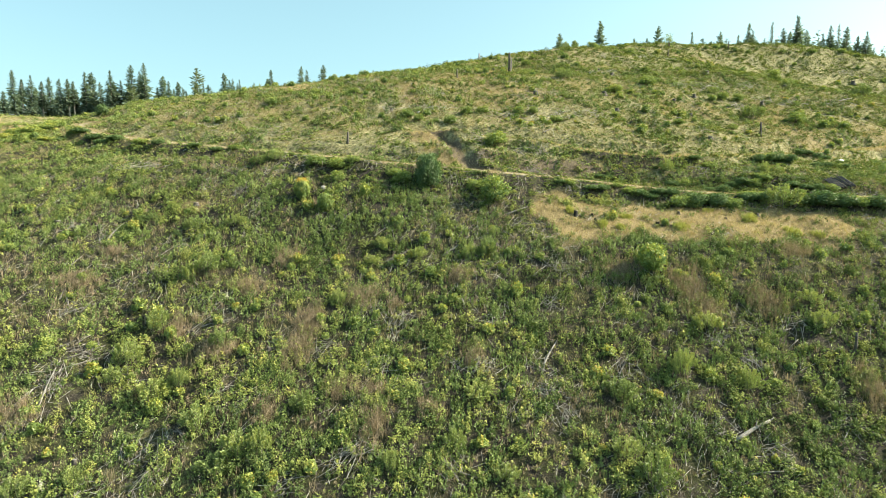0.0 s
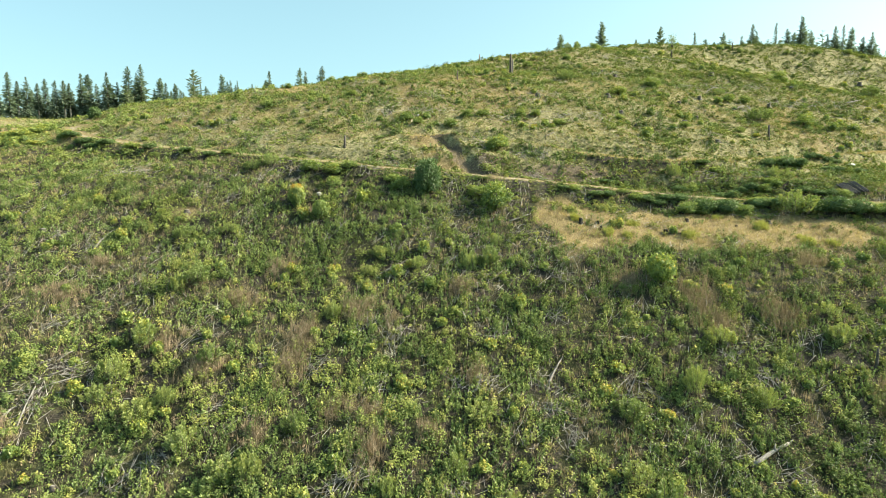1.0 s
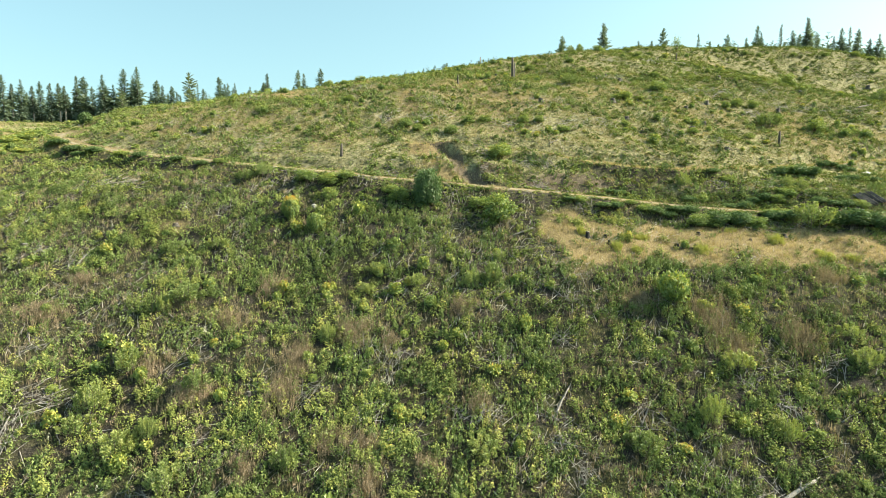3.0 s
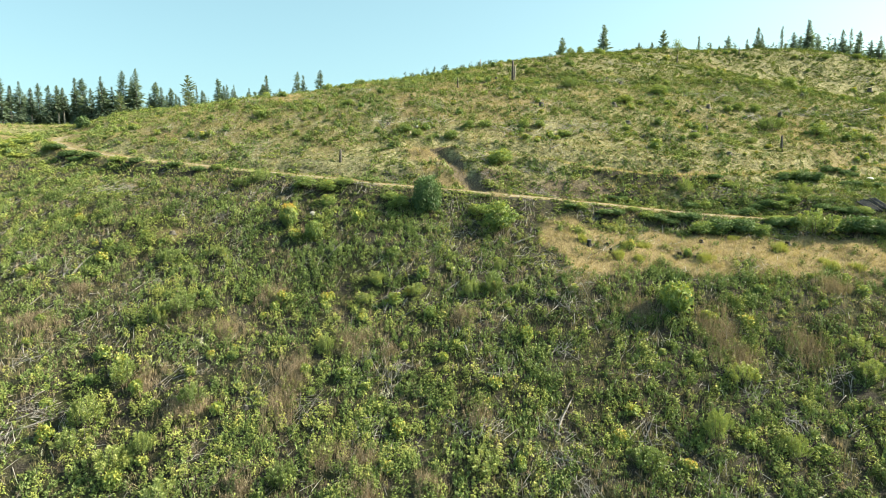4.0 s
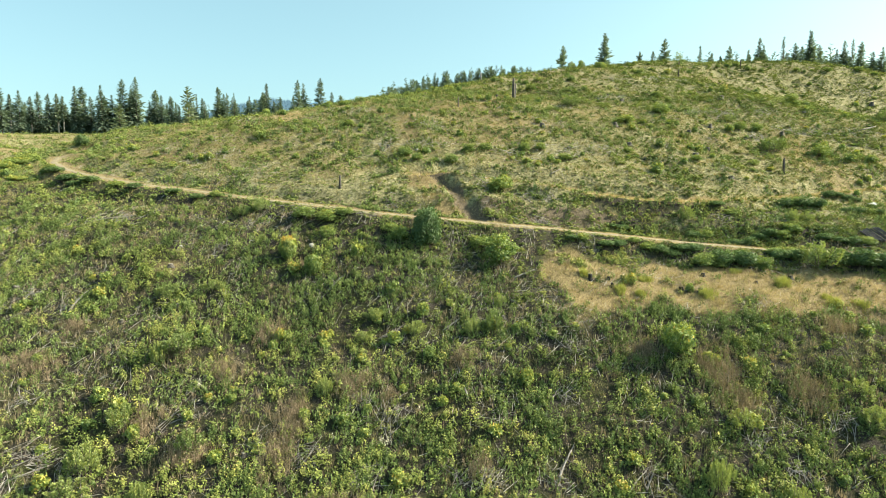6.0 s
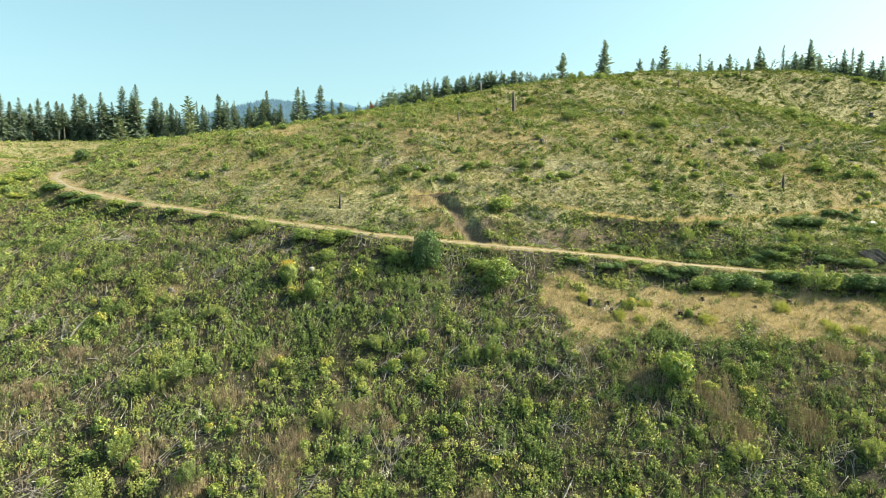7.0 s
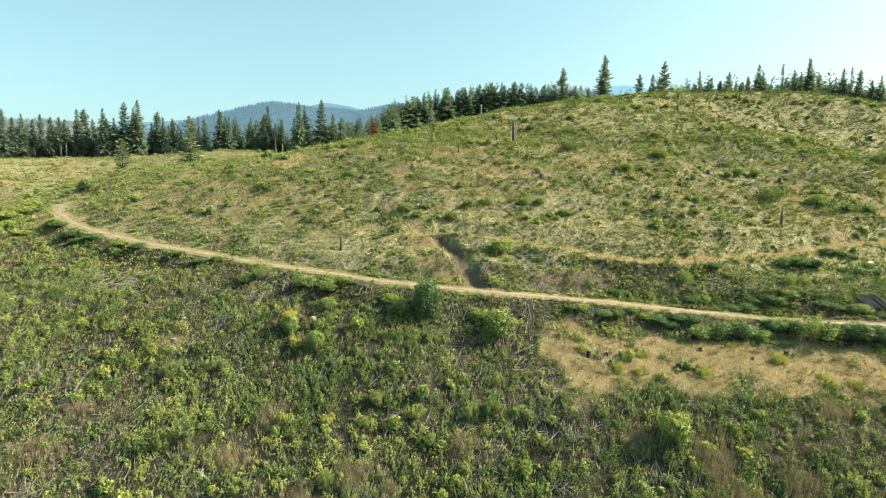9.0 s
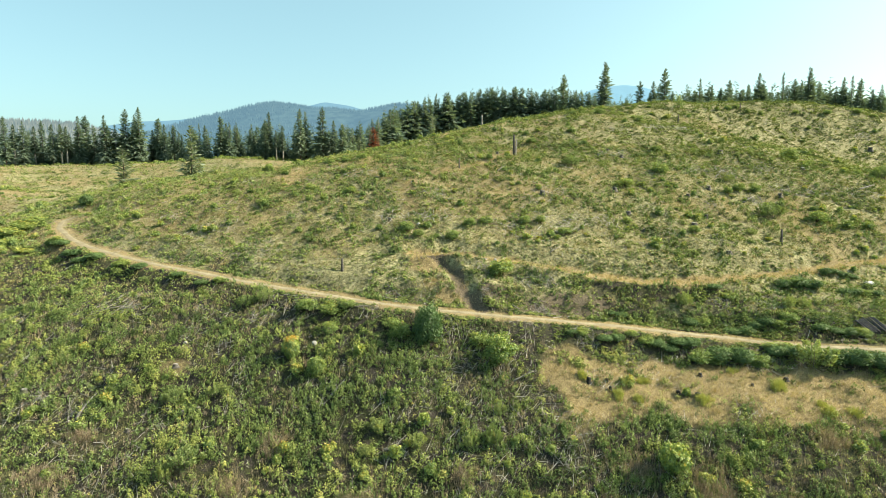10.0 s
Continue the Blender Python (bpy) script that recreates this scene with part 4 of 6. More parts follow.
FOREST_MIDDLE = [
    (-78.8, 220.1, 13.1, 1), (-77.0, 226.4, 12.3, 0), (-72.4, 228.5, 13.5, 0), (-64.0, 222.2, 17.3, 1), (-60.3, 217.9, 10.6, 5), (-58.2, 219.0, 10.2, 6),
    (-52.7, 222.2, 19.3, 3), (-51.6, 226.4, 18.8, 0), (-45.3, 226.4, 21.2, 2), (-41.2, 226.4, 17.0, 1), (-37.3, 222.2, 15.9, 4), (-28.6, 205.0, 9.8, 7),
    (-23.7, 204.0, 13.0, 9), (-24.5, 304.0, 27.0, 0), (-13.3, 306.0, 26.0, 3), (-9.9, 306.0, 26.9, 8), (-4.2, 308.0, 28.1, 8), (-4.3, 216.0, 15.5, 7),
    (3.8, 308.0, 23.4, 2), (10.9, 308.0, 25.2, 0),
]
HILLTOP_WOOD = [
    (18.2, 310.0, 27.6, 1), (24.5, 310.0, 27.6, 2), (31.1, 310.0, 25.4, 0), (36.5, 312.0, 27.1, 3), (44.1, 310.0, 22.6, 0), (51.6, 312.0, 24.0, 1),
    (44.3, 229.0, 25.4, 10), (64.6, 312.0, 23.3, 8), (59.7, 229.0, 28.5, 11), (58.3, 229.0, 20.9, 0), (67.9, 314.0, 23.9, 8), (70.5, 222.0, 20.5, 2),
    (74.6, 220.0, 20.1, 1), (79.4, 222.0, 24.9, 10), (79.1, 226.0, 20.4, 2), (82.7, 200.0, 18.2, 8), (90.3, 196.0, 16.7, 2), (94.2, 192.0, 14.1, 0),
]
FOREST_EAST = [
    (96.5, 190.0, 16.7, 1), (97.8, 190.0, 14.7, 0), (102.7, 188.0, 16.5, 8), (105.1, 186.0, 13.7, 2), (107.2, 186.0, 13.0, 3), (107.3, 182.0, 15.2, 0),
    (106.8, 182.0, 15.6, 8), (111.0, 184.0, 12.8, 2), (117.1, 182.0, 13.6, 1), (120.9, 184.0, 15.8, 8), (114.9, 182.0, 10.9, 0), (122.1, 182.0, 14.1, 2),
    (122.8, 178.0, 9.9, 1), (125.4, 178.0, 11.7, 0), (89.5, 190.0, 11.2, 0), (87.5, 196.0, 13.6, 1), (85.6, 198.0, 15.0, 0),
]
FOREST_MARKS = FOREST_WEST + FOREST_MIDDLE + HILLTOP_WOOD + FOREST_EAST
FOREST_BELTS = [(-160, -75, 40, 14.5, 14), (-80, -40, 24, 16, 20), (-42, 79, 90, 0, 9), (80, 150, 74, 0, 14)]
DEEP_WOOD = [(-175, -75, 60, 14, 14, 45), (-80, -36, 45, 16, 14, 50), (-42, 79, 140, 0, 4, 16), (80, 160, 90, 0, 2, 14), (-175, -75, 80, 8, 2, 12), (-80, -30, 50, 8, 2, 12), (88, 150, 60, 0, 8, 18), (80, 92, 8, 0, 4, 20)]
forest()


def deep_wood():
    """The trees behind the forest's edge, too many to count."""
    kinds = []
    for i in range(4):
        me = conifer_meshes(80 + i, 0.17 + 0.02 * (i % 3), 0.02, 0.35, 0.19)[1]
        v, t = np.empty(len(me.vertices) * 3), np.empty(len(me.vertices))
        me.vertices.foreach_get("co", v), me.attributes["tint"].data.foreach_get("value", t)
        kinds.append((v.reshape(-1, 3), t))
    parts = []
    for x0, x1, count, tallest, d0, d1 in DEEP_WOOD:
        for i in range(count):
            x = rng.uniform(x0, x1)
            y = forest_line(x) + rng.uniform(d0, d1)
            v, t = kinds[rng.integers(4)]
            a, h, w = rng.uniform(0, 6.28), (tallest or wood_height(x) * 1.06) * rng.uniform(0.7, 1.0), rng.uniform(0.95, 1.3)
            c, s = math.cos(a), math.sin(a)
            p = np.column_stack([(v[:, 0] * c - v[:, 1] * s) * h * w + x, (v[:, 0] * s + v[:, 1] * c) * h * w + y, v[:, 2] * h + ground_at(x, y)])
            stem = np.array([(x - 0.12, y, p[:, 2].min()), (x + 0.12, y, p[:, 2].min()), (x, y, p[:, 2].max())])
            parts.append((np.vstack([p, stem]), np.arange(len(p) + 3).reshape(-1, 3), np.append(t, [0, 0, 0])))
    stuff("deep_wood", parts, M_NEEDLE, "dense dark conifer wood behind the forest edge", "forest")


deep_wood()
for x, y, tall, wide in ((-76.1, 145.9, 12.4, 1.4), (-67.7, 164.1, 18.2, 1.15), (-77.1, 142.1, 4.6, 1.3), (-80, 136.4, 2.5, 1.6)):
    conifer(YOUNG, x, y, tall, wide, x * 7, "young grey-green conifer standing alone before the forest", "young conifers", "young conifer", 0.1)


def shrub_meshes(seed, leaves, size, tint, squash=1.0, upright=0.4, rounded=0.0, mat=M_SHRUB, tip=0.0):
    """A shrub one unit wide and one high: forked stems and an uneven crown of leaves."""
    rnd = np.random.default_rng(seed)
    bm = bmesh.new()
    lobes = []
    for i in range(7):
        a, r = rnd.random() * 6.28, 0.12 + 0.2 * rnd.random()
        top = (math.cos(a) * r, math.sin(a) * r, 0.45 + 0.35 * rnd.random())
        tube(bm, [(math.cos(a) * 0.03, math.sin(a) * 0.03, -0.08), (top[0] * 0.5, top[1] * 0.5, top[2] * 0.5), top], [0.02, 0.013, 0.005], 5, 0.1, seed + i)
        lobes.append((*top, 0.17 + 0.1 * rnd.random()))
    for i in range(11):
        a = i * 0.57 + rnd.random() * 0.5
        lobes.append((math.cos(a) * 0.31, math.sin(a) * 0.31, 0.18 + 0.32 * rnd.random(), 0.17 + 0.05 * rnd.random()))
    stems = bm_mesh("branching", bm, M_BARK)
    k = rnd.integers(0, len(lobes), leaves)
    lo = np.array(lobes)[k]
    d = unit(rnd.normal(size=(leaves, 3)))
    p = lo[:, :3] + d * lo[:, 3:4] * (0.65 + 0.45 * rnd.random((leaves, 1)))
    shell = rnd.random(leaves) < rounded
    bumps = 0.86 + 0.1 * np.sin(d[:, 0] * 7 + seed) + 0.1 * np.sin(d[:, 1] * 6 + d[:, 2] * 5)
    oval = np.array([0, 0, 0.5]) + d * np.array([0.46, 0.46, 0.5]) * (bumps * (0.85 + 0.15 * rnd.random(leaves)))[:, None]
    p = np.where(shell[:, None], oval, p)
    p[:, 2] = np.clip(p[:, 2], 0.02, None) * squash
    normal = unit(d * 0.8 + np.array([0, 0, 0.4]) + rnd.normal(size=(leaves, 3)) * 0.5)
    way = unit(np.cross(normal, rnd.normal(size=(leaves, 3))) + np.array([0, 0, upright]))
    p += rnd.normal(size=(leaves, 3)) * 0.035
    side = unit(np.cross(normal, way))
    s = size * (0.6 + 0.8 * rnd.random(leaves))
    v, f = slips(p, way, side, s * 1.6, s * 0.95)
    # tint rises with height; tip adds more near the top
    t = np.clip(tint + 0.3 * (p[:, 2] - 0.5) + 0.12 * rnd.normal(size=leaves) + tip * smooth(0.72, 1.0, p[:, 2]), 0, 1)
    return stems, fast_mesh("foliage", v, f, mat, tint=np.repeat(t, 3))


def willow_meshes(seed, plumes, leaves, tint):
    """A young willow one unit wide and one high: upright wands in a loose dome, each feathered with narrow leaves."""
    rnd = np.random.default_rng(seed)
    bm = bmesh.new()
    foot, top = [], []
    for i in range(plumes):
        a, r = i * 2.4 + rnd.random(), math.sqrt((i + 0.5) / plumes)
        f = np.array([math.cos(a) * r * 0.3, math.sin(a) * r * 0.3, -0.05])
        t = np.array([math.cos(a) * r * 0.47, math.sin(a) * r * 0.47, (1.0 - 0.55 * r * r) * (0.78 + 0.26 * rnd.random())])
        foot.append(f), top.append(t)
        tube(bm, [f, f * 0.45 + t * 0.55 + np.array([0, 0, 0.06]), t], [0.009, 0.006, 0.0025], 4, 0.1, seed + i, False)
    foot, top = np.array(foot), np.array(top)
    k = rnd.integers(0, plumes, leaves)
    u = 0.1 + 0.92 * rnd.random(leaves) ** 0.7
    a = rnd.random(leaves) * 2 * np.pi
    reach = (0.02 + 0.085 * (1.15 - u)) * (0.3 + rnd.random(leaves))
    p = foot[k] * (1 - u)[:, None] + top[k] * u[:, None] + np.stack([np.cos(a) * reach, np.sin(a) * reach, 0.05 * np.sin(np.pi * u)], axis=1)
    p[:, 2] = np.clip(p[:, 2], 0.01, None)
    way = unit(np.stack([np.cos(a), np.sin(a), 0.5 + 0.9 * rnd.random(leaves)], axis=1) + 0.6 * (top - foot)[k])
    side = unit(np.cross(way, rnd.normal(size=(leaves, 3)) + np.array([0, 0, 0.4])))
    size = 0.034 * (0.6 + 0.8 * rnd.random(leaves))
    v, f = slips(p, way, side, size * 2.0, size * 0.9)
    # tint rises along each wand
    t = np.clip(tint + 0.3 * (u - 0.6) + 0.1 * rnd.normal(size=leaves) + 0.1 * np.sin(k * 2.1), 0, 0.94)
    return bm_mesh("branching", bm, M_BARK), fast_mesh("foliage", v, f, M_WILLOW, tint=np.repeat(t, 3))


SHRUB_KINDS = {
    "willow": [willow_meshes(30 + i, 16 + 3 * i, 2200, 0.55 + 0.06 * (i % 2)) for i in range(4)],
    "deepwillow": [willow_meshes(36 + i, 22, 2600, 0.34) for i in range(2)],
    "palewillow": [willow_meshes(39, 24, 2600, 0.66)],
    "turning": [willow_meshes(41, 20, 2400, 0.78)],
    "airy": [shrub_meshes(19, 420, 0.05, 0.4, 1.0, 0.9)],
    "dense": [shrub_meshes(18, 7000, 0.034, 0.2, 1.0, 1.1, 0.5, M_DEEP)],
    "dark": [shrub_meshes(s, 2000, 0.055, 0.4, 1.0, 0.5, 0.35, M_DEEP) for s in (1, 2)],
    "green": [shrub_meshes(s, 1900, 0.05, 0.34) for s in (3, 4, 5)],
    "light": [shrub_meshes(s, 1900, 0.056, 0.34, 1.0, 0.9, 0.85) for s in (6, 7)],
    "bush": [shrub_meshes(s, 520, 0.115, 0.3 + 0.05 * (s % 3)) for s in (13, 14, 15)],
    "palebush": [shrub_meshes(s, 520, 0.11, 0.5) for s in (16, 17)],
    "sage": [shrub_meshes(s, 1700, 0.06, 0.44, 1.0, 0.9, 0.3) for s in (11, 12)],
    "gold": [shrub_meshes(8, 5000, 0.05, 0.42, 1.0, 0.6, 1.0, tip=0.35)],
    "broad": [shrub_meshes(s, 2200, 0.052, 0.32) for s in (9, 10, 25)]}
SHRUB_TEXT = {"willow": "soft green young willow with upright feathery wands", "deepwillow": "full deep green young willow among the undergrowth", "palewillow": "pale grey-green rounded young willow on the slope", "turning": "young willow turning yellow and rust at its tips",
              "airy": "thin airy shrub with bare twigs on the skyline", "dense": "large dense dark blue-green shrub beside the road", "dark": "dense dark green shrub standing on the slope", "green": "mid-green leafy shrub among undergrowth on the slope", "light": "light green willow-like shrub among undergrowth",
              "bush": "small leafy green bush among the undergrowth", "palebush": "small yellow-green bush among the undergrowth", "sage": "pale grey-green bushy shrub beside the road bend", "gold": "round shrub turning yellow and orange at the top", "broad": "broad-leaved green shrub with large leaves beside the road"}


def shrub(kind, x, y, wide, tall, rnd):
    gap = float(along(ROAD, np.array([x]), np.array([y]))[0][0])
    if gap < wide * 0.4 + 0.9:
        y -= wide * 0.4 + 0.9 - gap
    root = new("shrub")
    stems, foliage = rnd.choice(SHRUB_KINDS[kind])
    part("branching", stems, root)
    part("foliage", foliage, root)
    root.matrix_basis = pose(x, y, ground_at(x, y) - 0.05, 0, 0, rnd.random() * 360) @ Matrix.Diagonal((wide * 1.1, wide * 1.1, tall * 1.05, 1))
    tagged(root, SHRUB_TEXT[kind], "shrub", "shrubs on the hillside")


def shrubs():
    rnd = random.Random(9)
    for main_kind, rows in SHRUBS.items():
        for x, y, w, h in rows:
            kind = main_kind
            if kind == "hedge":
                for k in (-1, 1):
                    u = rnd.uniform(0.52, 0.68) * w
                    shrub(rnd.choice(DIRECT[kind]), x + k * 0.24 * w, y + rnd.uniform(-0.4, 0.4), u, min(h * rnd.uniform(0.42, 0.66), u), rnd)
                continue
            if kind in DIRECT:
                shrub(rnd.choice(DIRECT[kind]), x, y, w * {"hillgrowth": 0.66, "leftdark": 0.74}.get(kind, 0.9), h * LOW[kind], rnd)
                continue
            if kind == "bend":
                shrub("sage", x, y, w * 0.9, h * 0.5, rnd)
                continue
            if "will" in kind or kind == "turning":
                shrub(kind, x, y, w * 0.68, h * 0.5, rnd)
                continue
            if y > 110 and kind != "airy":
                kind, w, h = rnd.choice(["green", "green", "light", "broad"]), w * 0.62, h * (0.55 if y > 130 else 1.0)
            if w > 1.45 * h and w > 2.2:
                for k in (-1, 0, 1):
                    u = w * rnd.uniform(0.42, 0.62)
                    shrub(kind if rnd.random() < 0.7 else "green", x + k * w * 0.3, y + rnd.uniform(-0.5, 0.5), u, min(h * rnd.uniform(0.7, 1.1), u * 1.1), rnd)
            else:
                shrub(kind, x, y, w, h, rnd)
    # small bushes on the near slope, one by one
    made = 0
    while made < 150:
        y = 30 + 36 * rnd.random() ** 0.8
        x = (rnd.random() * 2 - 1) * (8 + 0.72 * y)
        a, b = np.array([x]), np.array([y])
        if covers(a, b)[0][0] > 0.55 or open_ground(a, b)[0] < 0.6 or along(ROAD, a, b)[0][0] < 6:
            continue
        w = 0.55 + 0.6 * rnd.random() ** 1.5
        shrub("palebush" if rnd.random() < 0.4 else "bush", x, y, w, w * (0.7 + 0.5 * rnd.random()), rnd)
        made += 1
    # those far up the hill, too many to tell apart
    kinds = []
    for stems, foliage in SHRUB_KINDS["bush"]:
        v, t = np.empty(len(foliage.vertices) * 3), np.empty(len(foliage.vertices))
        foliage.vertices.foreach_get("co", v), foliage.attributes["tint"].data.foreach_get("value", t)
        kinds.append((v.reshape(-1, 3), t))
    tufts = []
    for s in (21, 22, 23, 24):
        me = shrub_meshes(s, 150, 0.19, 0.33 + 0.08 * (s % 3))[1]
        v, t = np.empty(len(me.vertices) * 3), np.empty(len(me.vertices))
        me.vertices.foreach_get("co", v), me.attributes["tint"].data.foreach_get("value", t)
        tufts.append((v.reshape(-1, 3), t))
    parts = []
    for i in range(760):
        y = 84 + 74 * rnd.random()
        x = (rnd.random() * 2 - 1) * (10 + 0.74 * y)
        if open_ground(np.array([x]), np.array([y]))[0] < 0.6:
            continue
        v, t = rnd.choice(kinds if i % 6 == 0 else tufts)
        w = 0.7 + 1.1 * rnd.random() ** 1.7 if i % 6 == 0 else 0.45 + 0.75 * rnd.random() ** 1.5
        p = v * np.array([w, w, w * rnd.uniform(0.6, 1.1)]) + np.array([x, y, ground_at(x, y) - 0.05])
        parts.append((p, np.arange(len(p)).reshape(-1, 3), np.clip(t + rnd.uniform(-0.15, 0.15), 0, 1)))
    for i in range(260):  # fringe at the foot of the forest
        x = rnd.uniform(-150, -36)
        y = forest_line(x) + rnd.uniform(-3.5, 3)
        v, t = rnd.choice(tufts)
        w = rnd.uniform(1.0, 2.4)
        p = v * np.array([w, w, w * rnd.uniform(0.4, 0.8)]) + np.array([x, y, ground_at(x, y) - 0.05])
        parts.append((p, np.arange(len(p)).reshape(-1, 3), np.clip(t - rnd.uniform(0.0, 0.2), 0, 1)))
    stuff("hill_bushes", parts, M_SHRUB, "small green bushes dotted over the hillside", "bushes")


